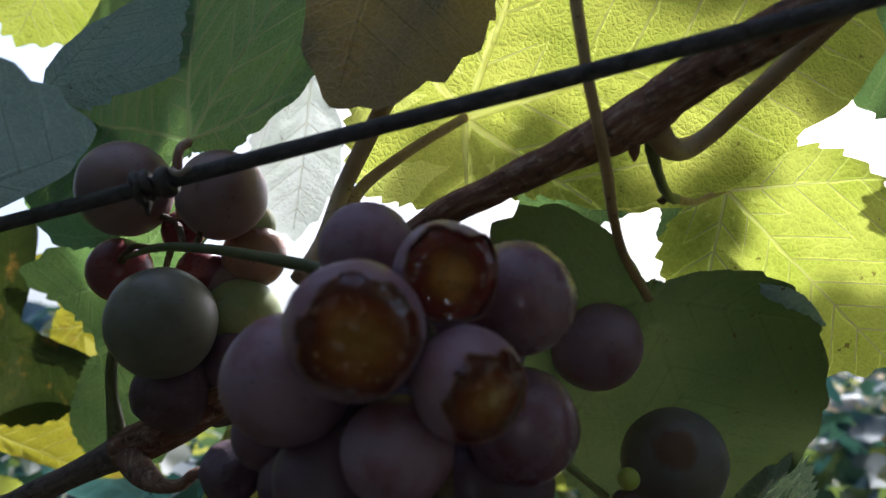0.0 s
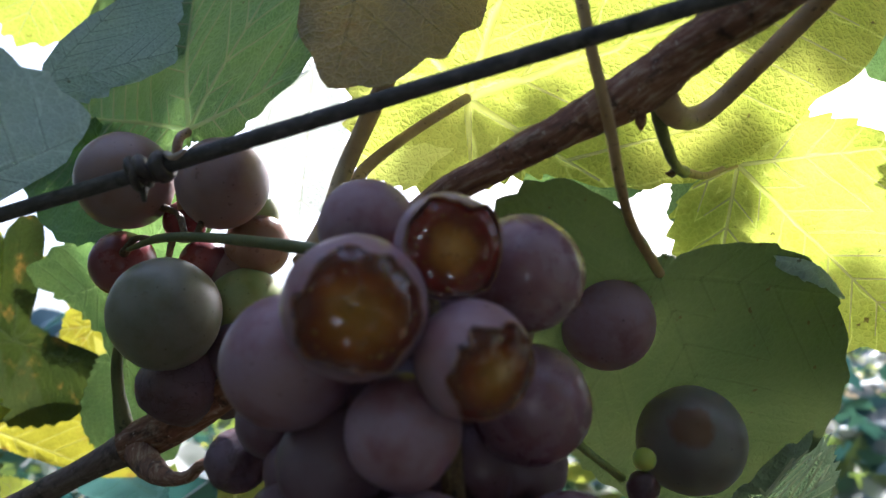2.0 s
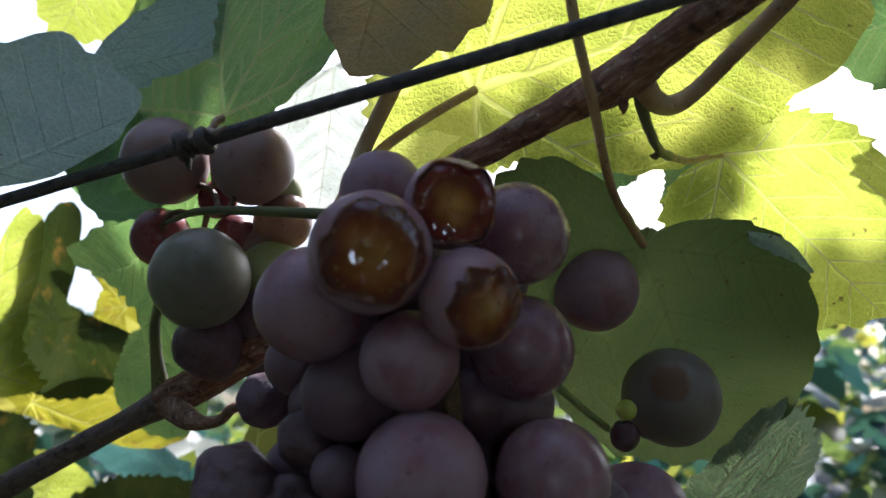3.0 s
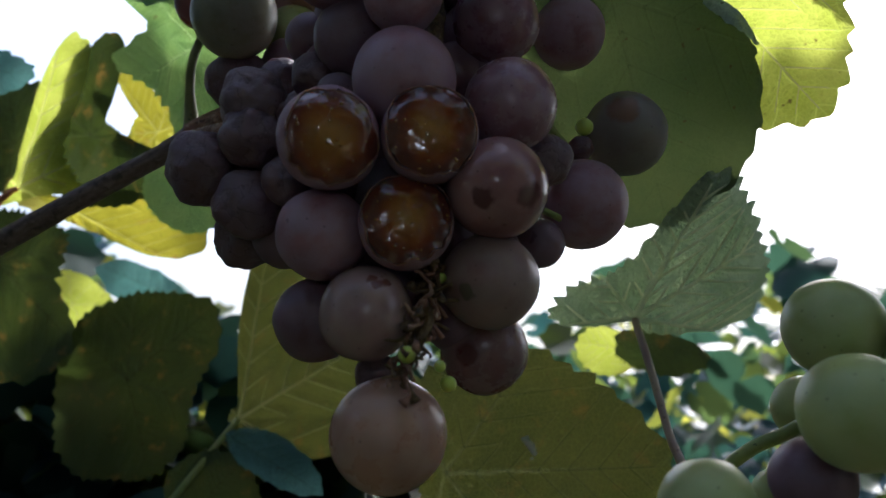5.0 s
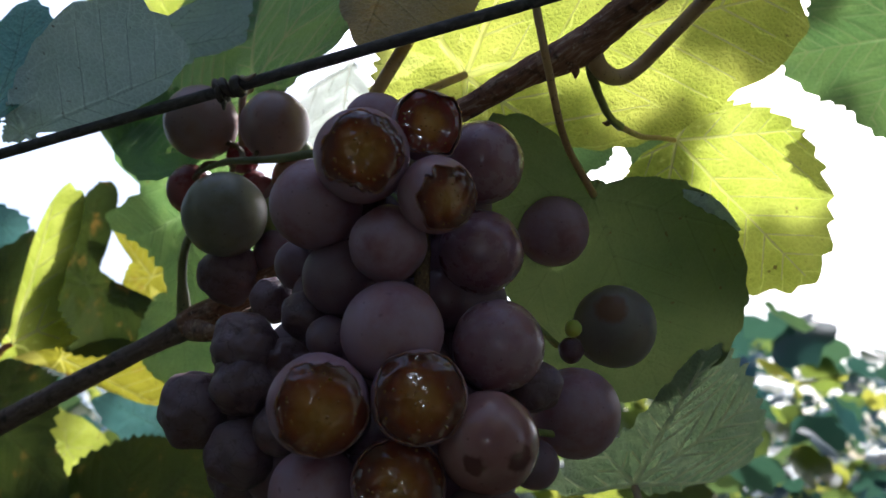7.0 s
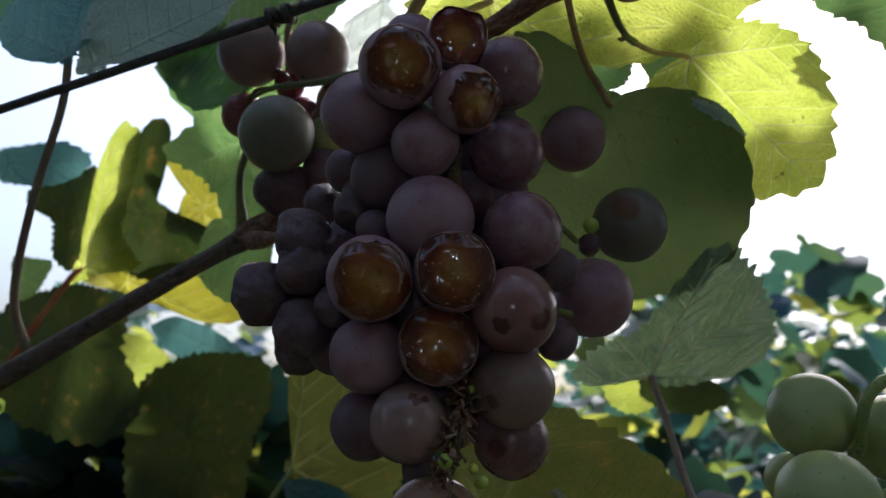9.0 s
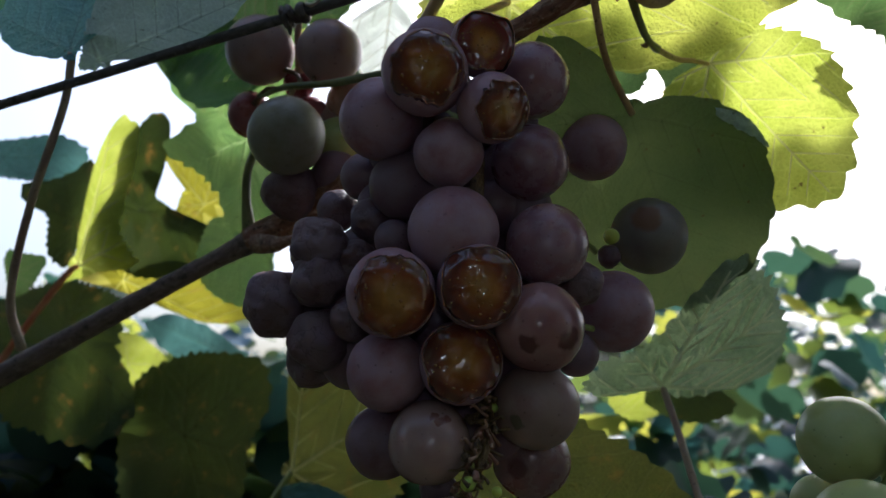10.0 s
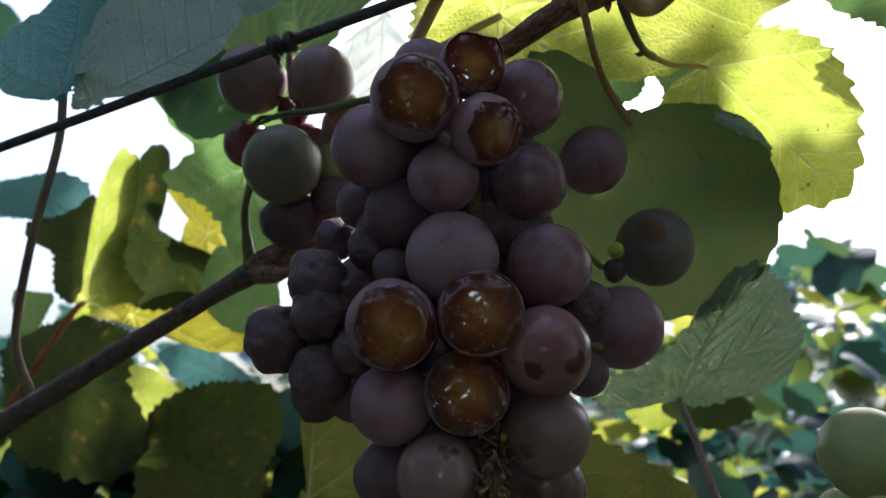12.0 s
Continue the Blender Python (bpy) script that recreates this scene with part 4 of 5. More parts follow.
def tendril_knot():
    """A dried tendril wound round the rod."""
    way = (mm(150, 61.8, 71.6) - mm(-330, 200.5, 2.0)).normalized()
    s = way.orthogonal().normalized()
    u = way.cross(s)
    mid = mm(-47.5, 118.8, 42.9)
    root = thing("dried_tendril", "dark dried tendril wound tightly round the trellis rod", "tendril", mid)
    pts = []
    for t in np.linspace(0, 5.2, 60):
        drift = way * (-0.0042 + 0.0016 * t + 0.0011 * math.sin(t * 2.3))
        reach = 0.0017 + 0.0004 * math.sin(t * 4.1 + 1) + 0.0003 * math.sin(t * 9)
        pts.append(mid + drift + (s * math.cos(t * math.tau) + u * math.sin(t * math.tau)) * reach)
    tube("coil", pts, (0.6, 1.15, 0.8, 1.3, 0.8, 1.0, 1.15, 0.5), DRY_TENDRIL, root, sides=8, steps=2, lumps=0.35, origin=mid)
    tube("loose_end", [pts[-1], pts[-1] + way * 0.002 - Vector((0, 0.001, 0.0015)), pts[-1] + way * 0.0042 - Vector((0, 0.0012, 0.001))], (0.6, 0.55, 0.3), STALK_MAUVE, root, "pale broken end", sides=8, lumps=0.15, origin=mid)
    for k, tip in ((20, (-0.0006, 0.0014, 0.0036)), (33, (0.0012, 0.0016, 0.0024)), (9, (0.001, 0.0008, -0.0026))):
        tube("loose_end", [pts[k], pts[k] - Vector(tip) * 0.55 - Vector((0, 0.0006, 0)), pts[k] - Vector(tip)], (0.65, 0.6, 0.3), DRY_TENDRIL, root, sides=8, lumps=0.3, origin=mid)


vine_shoot()
trellis_rod()
tendril_knot()
stalk = thing("leaf_stalk", "tan leaf stalk lit by the sun", "leaf stalk", mm(-19.7, 140, 48.9))
tube("stalk", [mm(*p) for p in ((5, 144, 118), (1.1, 142, 97.5), (-10, 142, 72.7), (-15.7, 141, 59.3), (-19.7, 140, 48.9), (-22.5, 137, 38), (-26, 133, 30))], (1.9, 1.9, 1.85, 1.8, 1.7, 1.6, 1.5), STALK_BROWN, stalk, sides=12, lumps=0.03, origin=stalk.location)

# ---- grapes ----


def ball(radius, seed, level=4, wrinkle=0.0, long=1.0):
    """A grape's skin as a bmesh round the origin; radius in metres."""
    bm = bmesh.new()
    bmesh.ops.create_icosphere(bm, subdivisions=level, radius=1.0)
    shift = Vector((seed * 3.7, seed * 1.3, seed * 2.9))
    for v in bm.verts:
        d = v.co.normalized()
        r = 1 + 0.03 * noise.noise(d * 1.4 + shift) + 0.006 * noise.noise(d * 5 + shift)
        if wrinkle:
            r += wrinkle * (0.9 * noise.noise(d * 1.4 + shift) + 0.5 * (0.25 - abs(noise.noise(d * 2.4 + shift * 2))) + 0.16 * (0.2 - abs(noise.noise(d * 7 + shift))) + 0.05 * noise.noise(d * 16 + shift))
        v.co = d * r * radius
        v.co.z *= long
    return bm


def grape(bunch, place, radius, material, seed, wrinkle=0.0, label="", long=1.0):
    """One whole grape of a bunch; place and radius in millimetres."""
    ob = part("grape", ball(radius * 0.001, seed, 5 if wrinkle else 4, wrinkle, long), material, bunch, label)
    ob.location = mm(*place) - bunch.location
    return ob


def bitten_grape(bunch, place, radius, material, seed, facing, opening, pulp, depth=0.3, square=0.0, lip=0.03, torn=0.84, label="bitten grape with torn skin and wet amber pulp"):
    """A grape with a hole eaten into it: open skin, a torn rim and the wet pulp inside."""
    r = radius * 0.001
    d = Vector(facing).normalized()
    e1 = (Vector((0, 0, 1)) - d * d.z).normalized()
    e2 = d.cross(e1)
    shift = Vector((seed * 5.1, seed, 0))
    half = math.radians(opening)

    def edge(phi):
        w = Vector((math.cos(phi), math.sin(phi), 0))
        a = half * (1 + 0.22 * noise.noise(w * 1.5 + shift) + 0.14 * noise.noise(w * 4 + shift) + 0.04 * noise.noise(w * 11 + shift))
        if square:
            c, s = abs(math.cos(phi)), abs(math.sin(phi))
            a *= 1 + square * ((c ** 6 + s ** 6) ** (-1 / 6) - 1)
        return a

    def rim_scale(phi):
        if not square:
            return 1 + lip
        c, s = abs(math.cos(phi)), abs(math.sin(phi))
        return 1 + lip * ((c ** 8 + s ** 8) ** (-1 / 8) - 0.9) * 4

    bm = ball(r, seed, 5)
    gone = []
    for v in bm.verts:
        n = v.co.normalized()
        a, phi = n.angle(d), math.atan2(n.dot(e2), n.dot(e1))
        lim = edge(phi)
        if a < lim:
            gone.append(v)
        elif a < lim + 0.5:
            v.co *= 1 + (rim_scale(phi) - 1) * math.exp(-(a - lim) / 0.16)
    bmesh.ops.delete(bm, geom=gone, context="VERTS")
    skin = part("grape", bm, material, bunch, label)
    skin.location = mm(*place) - bunch.location
    # torn rim
    line = []
    for k in range(48):
        phi = math.tau * k / 48
        a = edge(phi) + 0.01
        line.append((d * math.cos(a) + (e1 * math.cos(phi) + e2 * math.sin(phi)) * math.sin(a)) * r * rim_scale(phi) * (1 + 0.012 * noise.noise(Vector((k * 0.7, seed, 1)))))
    verts, faces, _ = tube_data(line + line[:1], [r * (0.016 + 0.024 * noise.noise(Vector((k * 0.8, seed, 3)))) for k in range(49)], 7, 2)
    mesh = bpy.data.meshes.new("torn_rim")
    mesh.from_pydata(verts, [], faces)
    finish("torn_rim", mesh, SKIN_EDGE, skin, "thin dark red torn edge of the skin")
    # pulp
    bm = bmesh.new()
    rings, across = 22, 64
    rows = []
    for i in range(rings + 1):
        q = i / rings
        row = []
        for k in range(across if i else 1):
            phi = math.tau * k / across
            near = max(0.0, (q - 0.72) / 0.28)
            near = near * near * (3 - 2 * near)
            a = half + (edge(phi) - half) * near
            flat = (e1 * math.cos(phi) + e2 * math.sin(phi)) * math.sin(a) * r * q * 0.985
            rise = math.cos(half) * (1 - near) + math.cos(a) * near - depth * (1 - q ** 2.4)
            co = flat + d * r * rise * (1 + (rim_scale(phi) - 1) * 0.6 * q)
            w = co / r
            co = co + d * r * (0.07 * noise.noise(w * 2.2 + shift) + 0.02 * noise.noise(w * 4.3 + shift) + 0.006 * noise.noise(w * 11 + shift)) * min(1, 4 * (1 - q) + 0.15)
            row.append(bm.verts.new(co))
        rows.append(row)
    for k in range(across):
        bm.faces.new((rows[0][0], rows[1][k], rows[1][(k + 1) % across]))
    for i in range(1, rings):
        for k in range(across):
            bm.faces.new((rows[i][k], rows[i + 1][k], rows[i + 1][(k + 1) % across], rows[i][(k + 1) % across]))
    bmesh.ops.recalc_face_normals(bm, faces=bm.faces)
    bm.verts.index_update()
    ring = {v: i for i, row in enumerate(rows) for v in row}
    uv = bm.loops.layers.uv.new("UVMap")
    for face in bm.faces:
        for loop in face.loops:
            loop[uv].uv = (ring[loop.vert] / rings / torn * 0.85, 0.0)
    # beads of juice on the pulp
    beads = bmesh.new()
    pick = random.Random(seed)
    for k in range(34):
        v = pick.choice(rows[pick.choice((4, 7, 10, 12, 14, 16, 17, 18, 19, 20))])
        b = r * pick.uniform(0.008, 0.03)
        bmesh.ops.create_icosphere(beads, subdivisions=2, radius=b, matrix=Matrix.Translation(v.co) @ d.to_track_quat("Z", "Y").to_matrix().to_4x4() @ Matrix.Diagonal((pick.uniform(0.8, 1.6), pick.uniform(0.8, 1.6), 0.8, 1)))
    tagged(part("juice", beads, JUICE, skin), "glinting beads of juice", kind="stuff")
    part("pulp", bm, pulp, skin, "wet glistening pulp")
    return skin


main = thing("grape_bunch", "ripe dusky purple grape bunch with bitten and shrivelled grapes", "grape bunch", mm(0, 118, 40), "grape bunches")
R2_SKIN = grape_material("grape_rose_bruised", (0.17, 0.062, 0.066), (0.25, 0.115, 0.112), (0.275, 0.18, 0.182), [((-2.5, -7.5, -4.6), 2.1), ((5.6, -6.5, -3.3), 2.6)], (0.07, 0.02, 0.022), 0.17, 0.4)
S_SKIN = grape_material("grape_dusky_scarred", (0.12, 0.085, 0.075), (0.165, 0.13, 0.115), (0.19, 0.17, 0.16), [((-2.4, -9.5, 2.2), 4.3)], (0.15, 0.065, 0.028))
LR_SKIN = grape_material("grape_mauve_spotted", (0.17, 0.085, 0.076), (0.235, 0.142, 0.122), (0.25, 0.185, 0.172), [((-4.1, -6.8, -4), 1.7), ((3.4, -7, 2.4), 0.8), ((5.2, -6.3, 0.5), 0.6)], (0.07, 0.06, 0.035))
LL_SKIN = grape_material("grape_mauve_scratched", (0.19, 0.09, 0.085), (0.265, 0.155, 0.14), (0.28, 0.2, 0.19), [((2.5, -7, 4), 1.2), ((1.0, -6.9, 5), 1.1), ((3.6, -6.2, 4.6), 1.0)], (0.10, 0.03, 0.02), 0.2)
LRB_SKIN = grape_material("grape_rose_bruised_low", (0.15, 0.06, 0.062), (0.22, 0.11, 0.105), (0.24, 0.18, 0.19), [((-3.3, -7.7, -1.9), 2.6)], (0.1, 0.03, 0.03), 0.3, 0.45)
UPPER = [
    ((-21.8, 108.0, 10.1), 9.3, PURPLE, 0), ((-6.1, 102.8, 0.1), 7.4, PURPLE, 0.03), ((29.1, 145.7, 20.3), 9.1, PURPLE, 0), ((45.3, 155.0, -1.3), 10.3, S_SKIN, 0),
    ((11.2, 112.7, 22.5), 8.8, GLOSSY, 0), ((11.6, 116.8, 4.0), 8.8, GLOSSY, 0), ((-11.6, 111.7, 29.8), 7.4, PURPLE, 0), ((-16.7, 113.8, -3.5), 7.7, DARK, 0),
    ((-28.0, 125.8, 2.9), 5.9, DARK, 0), ((4.4, 123.5, -4.5), 6.8, DARK, 0),
]
LOWER = [
    ((-4.2, 104.6, -16.4), 9.5, PURPLE, 0), ((15.5, 111.8, -16.6), 8.9, GLOSSY, 0), ((14.0, 107.3, -35.2), 9.2, R2_SKIN, 0), ((33.9, 143.5, -24.6), 10.2, PURPLE, 0),
    ((-16.8, 110.2, -45.2), 8.4, PURPLE, 0), ((-7.4, 110.9, -58.9), 8.45, LL_SKIN, 0), ((14.0, 114.8, -50.5), 8.9, LR_SKIN, 0), ((13.9, 128.8, -61.3), 8.6, LRB_SKIN, 0),
    ((-1.8, 114.4, -79.2), 10.1, ROSE, 0), ((-18.2, 120.4, -59.2), 8.0, DARK, 0), ((24.1, 135.5, -36.7), 5.4, DARK, 0),
]
SHRIVELLED = [
    ((-36.0, 135.0, -3.0), 5.4, RAISIN, 0.1), ((-45.2, 121.7, -29.8), 7.6, RAISIN, 0.16), ((-33.7, 118.4, -38.1), 6.8, RAISIN, 0.16), ((-33.9, 114.2, -25.4), 6.0, RAISIN, 0.18),
    ((-34.6, 114.8, -18.4), 6.9, RAISIN, 0.2), ((-23.9, 117.2, -10.7), 4.9, RAISIN, 0.12), ((-26.5, 115.5, -21.0), 4.4, RAISIN, 0.3), ((-17.9, 113.1, -16.1), 4.4, DARK, 0.06),
    ((23.6, 125.5, -21.7), 5.5, RAISIN, 0.14), ((-37.4, 131.2, -41.3), 6.4, RAISIN, 0.2), ((-26.0, 114.9, -33.8), 5.0, RAISIN, 0.12), ((33.5, 147.0, -9.5), 3.0, RAISIN, 0.1),
    ((-6.0, 122.0, -68.0), 4.0, RAISIN, 0.1),
    ((-38.2, 126.0, -29.6), 5.6, RAISIN, 0.1), ((-37.0, 126.0, -27.9), 5.5, RAISIN, 0.12),
]
for n, (place, radius, skin, wrinkle) in enumerate(UPPER + LOWER + SHRIVELLED):
    grape(main, place, radius, skin, n + 1, wrinkle, "shrivelled grape" if wrinkle > 0.15 else "")
# the inner grapes, row by row round the stem
for z, first, last in ((18, -18, 6), (6, -20, 8), (-6, -22, 10), (-18, -27, 14), (-30, -31, 15), (-42, -29, 13), (-54, -12, 8)):
    count = round((last - first) / 12) + 1
    for k in range(count):
        x = first + (last - first) * k / (count - 1)
        grape(main, (0.8 * x - 1.0, 136.0 + math.sin(5 * k + z), z + 5.0), 8.6, DARK, 300 + z + k)
        grape(main, (x + 1.5 * math.sin(z + 2 * k), 125.5 + 1.5 * math.sin(3 * k + z), z + 1.5 * math.cos(2 * k)), 7.6, DARK, 200 + z + k)
bitten_grape(main, (-11.1, 95.3, 14.9), 9.0, PURPLE, 61, (0.16, -0.94, -0.3), 53, PULP, -0.2, lip=0.0, torn=0.78)
bitten_grape(main, (-15.6, 100.1, -30.8), 9.0, PURPLE, 62, (0.24, -0.92, -0.3), 60, PULP, -0.3, lip=0.0, torn=0.86, label="half-skinned grape with smooth amber pulp")
bitten_grape(main, (3.1, 98.1, 8.5), 7.4, PURPLE, 63, (0.5, -0.75, -0.42), 52, PULP, -0.12, lip=0.01, torn=0.7)
bitten_grape(main, (1.7, 101.1, -28.7), 8.5, PURPLE, 64, (0.15, -0.98, -0.13), 66, PULP, -0.2, square=0.25, lip=0.02, torn=0.74)
bitten_grape(main, (-1.6, 106.2, -43.2), 8.4, PURPLE, 65, (0.17, -0.98, -0.06), 64, PULP, -0.16, square=0.2, lip=0.02, torn=0.74)
bitten_grape(main, (0.3, 98.4, 23.2), 7.0, PURPLE, 66, (0.22, -0.92, -0.30), 56, PULP_RED, 0.0, square=0.7, lip=0.05, torn=0.72, label="grape torn open with upright red skin")
small = part("grape", ball(0.0021, 90, 3), LIME, main, "tiny unripe lime green berry")
small.location = mm(33.9, 145.6, -4.5) - main.location
o = main.location
tube("main_stem", [mm(*p) for p in ((-18, 140, 40), (-8, 125, 34), (-2, 116, 15), (0, 114, -5), (0, 116, -25), (2, 116, -45), (4.5, 113, -52), (4, 108, -60), (1.8, 108, -66), (-0.5, 113, -71))],
     (1.8, 1.8, 1.7, 1.6, 1.5, 1.4, 1.0, 0.9, 0.75, 0.5), RACHIS, main, "brown dried grape stem with scars", sides=10, lumps=0.25, origin=o)
rng = random.Random(5)
for k in range(64):
    t = rng.random()
    base = mm(4.5 - 4.5 * t + rng.uniform(-0.8, 0.8), 110.5 - 3.5 * t, -49 - 21 * t)
    way = Vector((rng.uniform(-0.8, 0.8), rng.uniform(-1.0, 0.2), rng.uniform(-1.0, 0.5))).normalized()
    reach = rng.uniform(0.002, 0.006)
    bend = Vector((rng.uniform(-1, 1), rng.uniform(-1, 1), rng.uniform(-1, 1))) * 0.0012
    knob = rng.choice((0.25, 0.3, 0.4, 0.9))
    tube("scar", [base, base + way * reach * 0.4 + bend * 0.4, base + way * reach * 0.75 + bend, base + way * reach], (0.5, 0.35, rng.uniform(0.25, 0.4), knob), rng.choice((RACHIS, RACHIS, RACHIS, STALK_RED, BARK)), main, sides=7, steps=3, lumps=0.5, origin=o)
for place, r in (((1.0, 104.8, -66.3), 1.5), ((6.5, 107, -67.5), 1.0), ((5.2, 110.8, -51.5), 1.0), ((8, 110, -70), 1.4)):
    berry = part("grape", ball(r * 0.001, 70 + r, 3), LIME, main, "tiny unripe lime green berry")
    berry.location = mm(*place) - o
for pts in (((0, 118, -25), (20, 128, -30), (30, 140, -30)), ((0, 118, -20), (-20, 124, -24), (-36, 124, -28)),
            ((0, 116, 10), (-14, 124, 24), (-24.3, 127, 31.3)),
            ((20.4, 143.0, -0.2), (23.7, 146.0, -2.7), (27.4, 148.0, -5.5), (30.7, 150.0, -8.0))):
    tube("side_stem", [mm(*p) for p in pts], (0.9, 0.8, 0.8), STALK_GREEN, main, "yellow-green side stem", sides=8, lumps=0.1, origin=o)

wing = thing("grape_bunch", "small cluster of dusky green and red grapes on green stem", "grape bunch", mm(-58, 162, 50), "grape bunches")
for n, (place, radius, skin, wrinkle) in enumerate([
    ((-71.9, 163.0, 57.7), 10.8, MAUVE, 0), ((-48.7, 158.7, 54.9), 9.9, MAUVE, 0), ((-58.0, 155.6, 26.1), 11.4, DUSKY, 0), ((-77.3, 177.3, 42.4), 7.7, RED, 0), ((-58.4, 168.0, 12.8), 8.6, RAISIN, 0.1),
    ((-46.0, 172.0, 30.0), 9.0, GREEN, 0), ((-44.0, 172.0, 44.5), 7.5, ROSE, 0), ((-45.0, 172.0, 52.0), 5.5, GREEN, 0), ((-60.5, 170.0, 50.0), 5.0, RED, 0), ((-67, 174, 32), 7.0, MAUVE, 0), ((-45.5, 169, 19.5), 7.5, DARK, 0), ((-50.5, 176, 12), 6.5, RAISIN, 0.1), ((-50, 175, 37), 7.5, MAUVE, 0), ((-56, 172, 40), 6.0, RED, 0)]):
    grape(wing, place, radius, skin, 110 + n, wrinkle)
tube("main_stem", [mm(*p) for p in ((-70, 163, 41.8), (-60.6, 158, 42.8), (-45.8, 150, 40), (-24.3, 127, 31.3), (-16, 122, 28))], (0.5, 1.0, 1.1, 1.2, 1.2), STALK_OLIVE, wing, "yellow-green grape stem", lumps=0.08, origin=wing.location)
for pts in (((-62, 159, 42.6), (-68, 162, 44), (-74, 170, 43)), ((-58, 157, 42.4), (-60, 160, 38), (-58.5, 156, 35)), ((-55, 156, 42.2), (-60, 163, 50), (-68, 162, 52)), ((-52, 154, 41.5), (-52, 158, 47), (-50, 158, 48))):
    tube("side_stem", [mm(*p) for p in pts], (0.8, 0.7, 1.1), RACHIS, wing, sides=8, lumps=0.2, origin=wing.location)

green = thing("grape_bunch", "neighbouring bunch of large pale green grapes", "grape bunch", mm(78, 112, -70), "grape bunches")
for n, (place, radius, skin) in enumerate([
    ((74.9, 115.0, -54.3), 8.7, GREEN), ((70.8, 99.2, -70.3), 8.9, GREEN), ((48.5, 100.3, -86.2), 7.4, GREEN), ((75.9, 131.0, -67.1), 6.1, GREEN), ((69.0, 112.0, -80.5), 6.9, DARK), ((66.5, 122.0, -83.0), 3.8, GREEN),
    ((92.0, 118.0, -58.0), 8.8, GREEN), ((88.0, 108.0, -76.0), 8.8, GREEN)]):
    grape(green, place, radius, skin, 130 + n)
tube("main_stem", [mm(*p) for p in ((55, 132, -85), (64.1, 128, -76.3), (70, 124, -72.5), (78, 114, -66), (81.4, 110, -60.8), (81.3, 107, -55.5), (83, 106, -50.3), (88, 107, -47), (100, 112, -46))], (1.3, 1.3, 1.3, 1.3, 1.2, 1.2, 1.2, 1.2, 1.3), STALK_GREEN, green, "pale green grape stem", lumps=0.05, origin=green.location)

# ---- distance ----


def far_leaf_material():
    n = Nodes("far_leaves")
    rand = n.add("NewGeometry").outputs["Random Per Island"]
    # the bluish stops put sky sheen into the colour of some leaves
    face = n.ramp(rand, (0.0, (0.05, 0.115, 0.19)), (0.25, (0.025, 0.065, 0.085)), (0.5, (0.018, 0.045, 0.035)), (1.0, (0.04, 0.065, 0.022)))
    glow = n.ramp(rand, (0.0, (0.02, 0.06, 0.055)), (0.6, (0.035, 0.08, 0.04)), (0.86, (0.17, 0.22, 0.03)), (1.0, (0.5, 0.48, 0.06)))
    tone = n.noise(n.coords(), 40.0, 4.0)
    front = n.add("BsdfPrincipled", {"Base Color": n.mix(tone, n.mix(0.4, face, (0.02, 0.03, 0.01)), face), "Roughness": 0.45, "Specular IOR Level": 0.35})
    back = n.add("BsdfTranslucent", {"Color": glow})
    return n.done(n.add("MixShader", {0: 0.45, 1: front.outputs[0], 2: back.outputs[0]}).outputs[0])


FAR_LEAF = far_leaf_material()


def foliage(name, label, spots, seed):
    """Many vine leaves in one mesh. spots: places in metres with a leaf size."""
    rng = np.random.default_rng(seed)
    verts, faces = [], []
    angles = np.linspace(-math.pi + 0.3, math.pi - 0.3, 17)
    base = outline(angles) * (1 + 0.09 * (np.arange(17) % 2))
    for x, y, z, size in spots:
        turn = Euler(rng.uniform((-1.0, -0.9, 0), (1.0, 0.9, math.tau))).to_matrix()
        start = len(verts)
        cup, b = rng.uniform(-0.25, 0.35), rng.uniform(0.8, 1.1)
        for s in (0.0, 0.55, 1.0):
            for a, r in zip(angles, base) if s else ((0, 0),):
                p = turn @ (Vector((math.cos(a) * r * s, math.sin(a) * r * s * b, cup * (r * s) ** 2 + 0.06 * s * math.sin(3 * a + x * 50))) * size)
                verts.append((x + p[0], y + p[1], z + p[2]))
        for j in range(16):
            faces.append((start, start + 1 + j, start + 2 + j))
            faces.append((start + 1 + j, start + 18 + j, start + 19 + j, start + 2 + j))
    mesh = bpy.data.meshes.new(name)
    mesh.from_pydata(verts, [], faces)
    ob = finish(name, mesh, FAR_LEAF)
    return tagged(ob, label, "foliage", kind="stuff")


rng = np.random.default_rng(4)
spots = []
for k in range(13000):
    y = 0.75 + 2.6 * rng.random() ** 0.9
    x = rng.uniform(-3.0, 3.3)
    top = 1.5 + (y + 0.05) * (0.13 + 0.12 * noise.noise(Vector((x / y * 5, 0.3, 1.0))) + (0.07 if x > 0.1 * y else -0.02))
    top -= (y + 0.05) * (0.13 if -0.5 < x / y < -0.3 else 0.08 if -0.33 < x / y < -0.17 else 0.05 if 0.05 < x / y < 0.16 else 0.0)
    right = x > 0.2 * y
    top += 0.03 * (y + 0.05) * right
    z = top - rng.random() ** (0.9 if right else 1.5) * (top - 0.9)
    spots.append((x, y, z, rng.uniform(0.03, 0.056)))
# mostly hidden leaves added close behind to keep sky off the lower leaves
for k in range(700):
    spots.append((rng.uniform(-0.42, 0.0), rng.uniform(0.40, 0.62), 1.5 + rng.uniform(-0.3, -0.03), rng.uniform(0.025, 0.045)))
for k in range(260):
    spots.append((rng.uniform(0.0, 0.16), rng.uniform(0.36, 0.6), 1.5 + rng.uniform(-0.3, -0.09), rng.uniform(0.025, 0.045)))
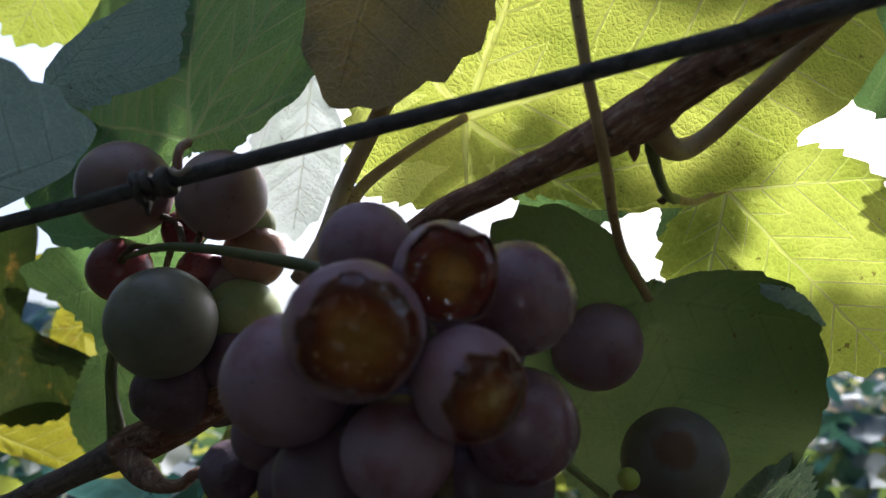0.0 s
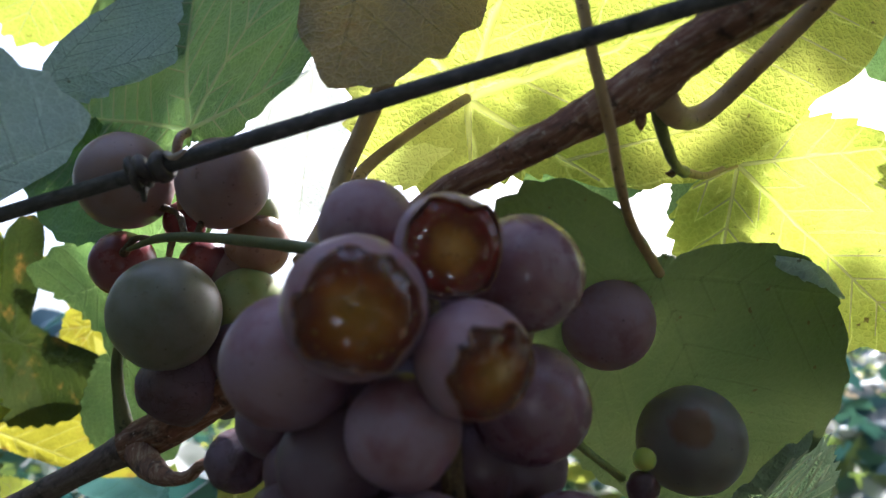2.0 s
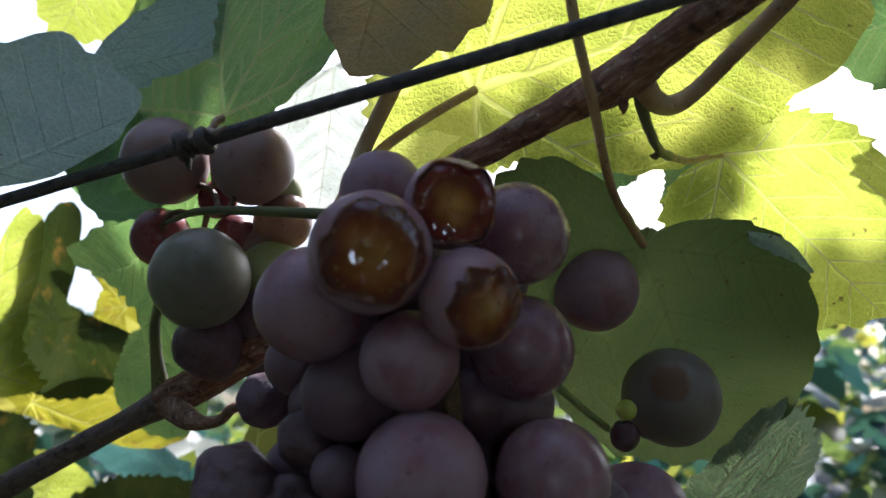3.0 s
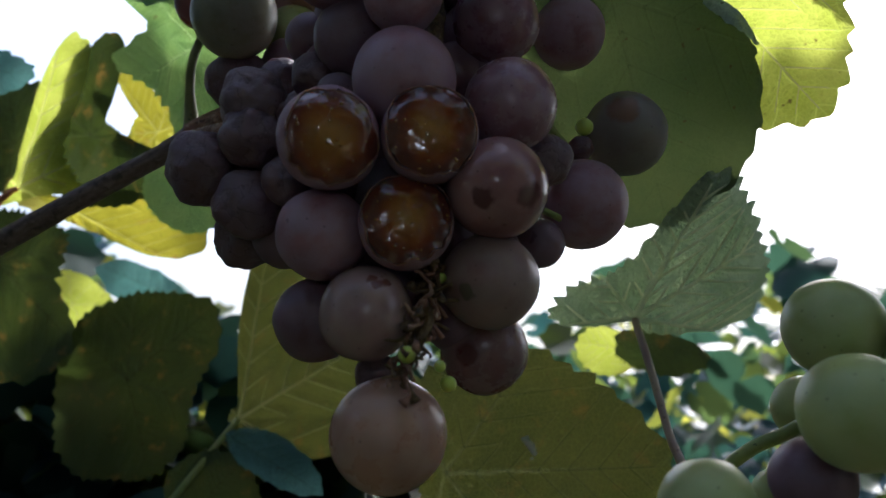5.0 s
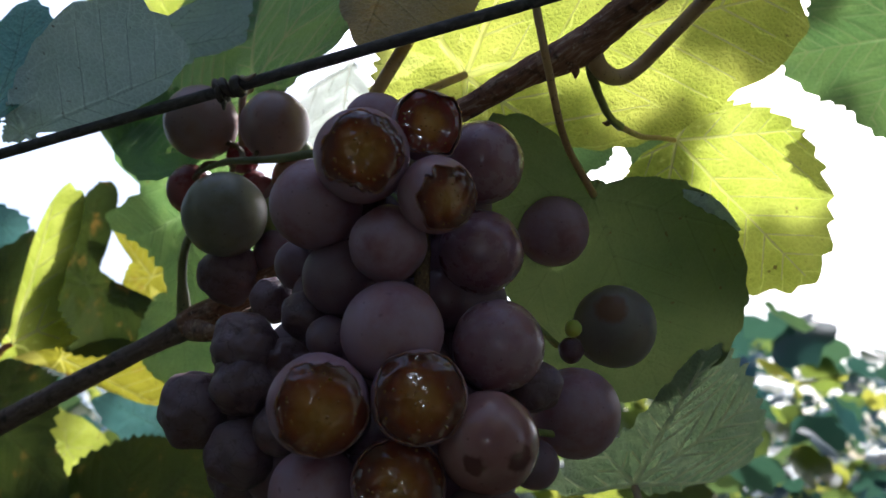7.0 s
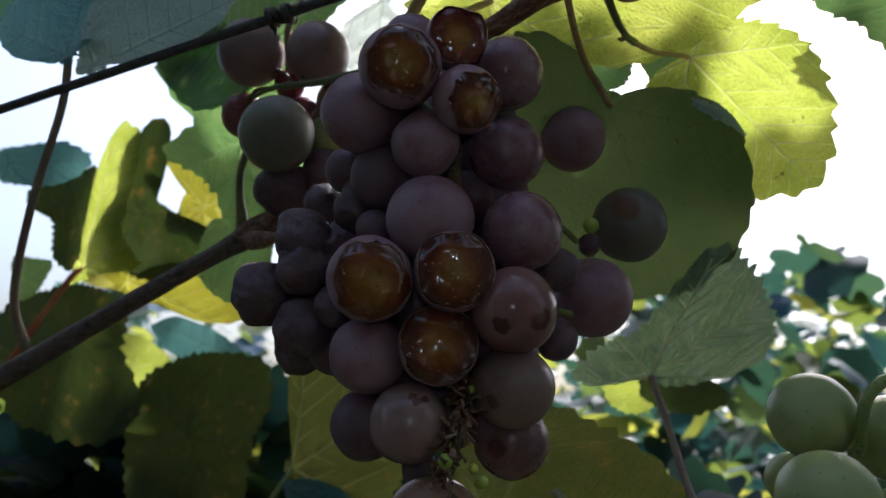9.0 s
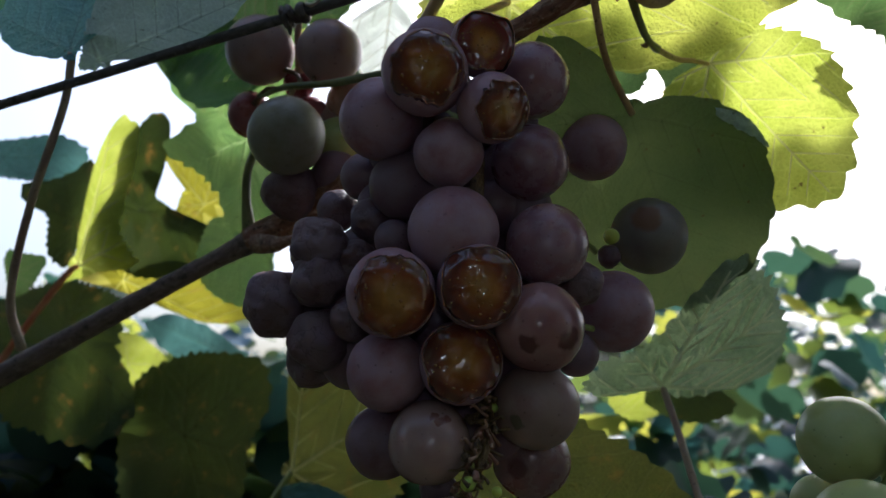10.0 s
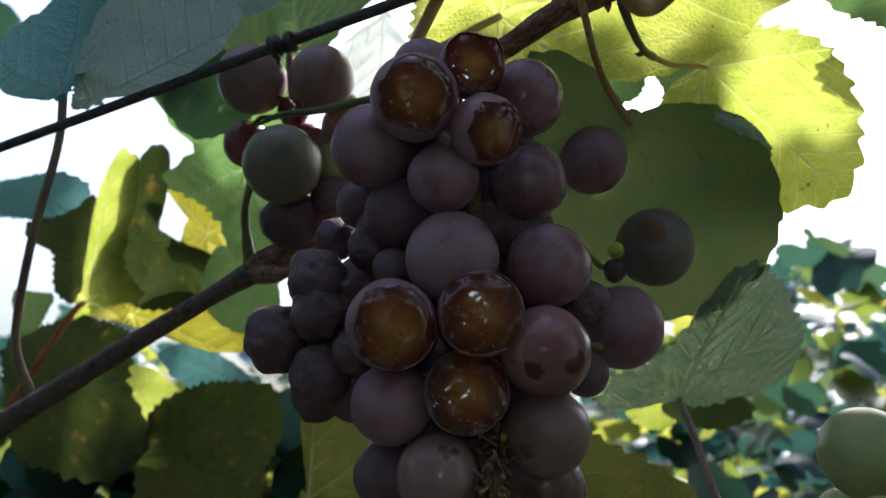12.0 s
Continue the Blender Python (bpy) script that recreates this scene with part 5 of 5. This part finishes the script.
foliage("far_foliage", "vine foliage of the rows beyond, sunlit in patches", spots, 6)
spots = []
for k in range(3600):
    x, y = rng.uniform(-6, 6), rng.uniform(3.5, 6)
    spots.append((x, y, rng.uniform(0.2, 2.1 + 0.4 * noise.noise(Vector((x, y, 0)))), rng.uniform(0.07, 0.12)))
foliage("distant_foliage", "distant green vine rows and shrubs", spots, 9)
spots = []
# unseen row added behind, its hole letting sky glint on the grapes
for k in range(2600):
    x, y = rng.uniform(-3, 3), rng.uniform(-2.2, -1.2)
    z = rng.uniform(0.2, 2.3 + 0.4 * noise.noise(Vector((x * 1.5, y, 4))))
    if math.hypot((x - 0.12) / 0.28, (z - 1.45) / 0.32) > 1:
        spots.append((x, y, z, rng.uniform(0.08, 0.12)))
# unseen leaves at both sides, behind and overhead, added to cut the fill
tall = np.random.default_rng(21)
for k in range(2400):
    side = 1 if k % 2 else -1
    spots.append((side * tall.uniform(0.62, 2.6) + 0.05, tall.uniform(-0.05, 0.7), tall.uniform(0.9, 2.3), tall.uniform(0.06, 0.1)))
for k in range(2600):
    spots.append((tall.uniform(-3, 3), tall.uniform(-2.3, -1.3), tall.uniform(1.9, 3.1), tall.uniform(0.08, 0.12)))
for k in range(350):
    leaf_spot = (rng.uniform(-1.3, 1.3), rng.uniform(-1.2, 0.1), rng.uniform(2.05, 2.35), rng.uniform(0.07, 0.11))
    if k % 2:
        spots.append(leaf_spot)
# unseen crown added for shade; its gaps let sun reach some leaves below
GAPS = [((90, 174, 60), 11), ((96, 175, 47), 9), ((78, 175, 60), 6), ((103, 173, 55), 8), ((10, 162, 78), 14), ((28, 163, 82), 18), ((50, 163, 88), 20), ((40, 164, 74), 11), ((66, 163, 80), 7), ((60, 164, 72), 10), ((20, 163, 100), 16), ((-181, 273, 45), 10), ((-178, 270, 68), 10), ((-176, 268, 88), 8), ((-172, 275, 20), 9), ((-150, 290, 3), 8),
        ((-128, 293, -2), 8), ((-139, 290, 48), 6), ((-146, 290, 58), 5), ((-125, 238, 100), 9), ((-105, 238, 105), 9), ((-140, 240, 150), 30), ((70, 311, -32), 9), ((-180, 340, -20), 7), ((-40, 218, 85), 28), ((150, 208, 118), 18)]
GAPS = [(mm(*p), r * 0.001) for p, r in GAPS]
for k in range(14000):
    p = Vector((rng.uniform(-0.35, 0.75), rng.uniform(0.08, 1.3), 1.5 + rng.uniform(0.25, 1.1)))
    size = rng.choice((0.018, 0.03, 0.06))
    if p.z - 1.5 < p.y * 0.8 + 0.09 or (p.y < 0.25 and p.x < 0.1):
        continue
    if not any(((q - p) - to_sun * (q - p).dot(to_sun)).length < r + size * 0.75 for q, r in GAPS):
        spots.append((*p, size))
# spots kept dark by unseen leaves put between them and the sun
SHADED = [(43, 161, 8, 12), (46, 156, 15, 12), (49, 150, 22, 12), (53, 149, 24, 12), (56, 148, 26, 12), (60, 148, 29, 12), (40, 160, 12, 12), (88, 180, 15, 15), (97, 180, 16, 16), (105, 180, 17, 16), (112, 178, 20, 14), (101, 180, 12, 18), (92, 180, 11, 18), (115, 176, 30, 11), (117, 175, 39, 9), (58, 175, 46, 7), (68, 175, 45, 7),
          (82, 163, 97, 11), (89, 163, 91, 11), (93, 163, 86, 10), (97, 163, 94, 12), (90, 163, 102, 12), (102, 163, 101, 12), (-5, 163, 59, 9), (3, 163, 58, 9), (11, 163, 57, 9), (19, 163, 56, 9), (27, 163, 55, 9), (35, 163, 54, 8), (43, 165, 52, 7),
          (21, 164, 66, 9), (27, 164, 57, 9), (33, 164, 51, 9), (37, 164, 61, 9), (43, 164, 53, 9)]
for x, y, z, size in SHADED:
    for k in range(3):
        spots.append((*(mm(x, y, z) + to_sun * rng.uniform(0.6, 0.75)), size * 0.001))
foliage("near_foliage", "unseen foliage added overhead, beside and behind to shape the light", spots, 12)
bm = bmesh.new()
bmesh.ops.create_grid(bm, x_segments=60, y_segments=60, size=400)
for v in bm.verts:
    v.co.z = 0.05 * noise.noise(v.co * 0.05) - 0.03
ground = part("ground", bm, SOIL)
tagged(ground, "dry brown vineyard soil", "ground", kind="structure")
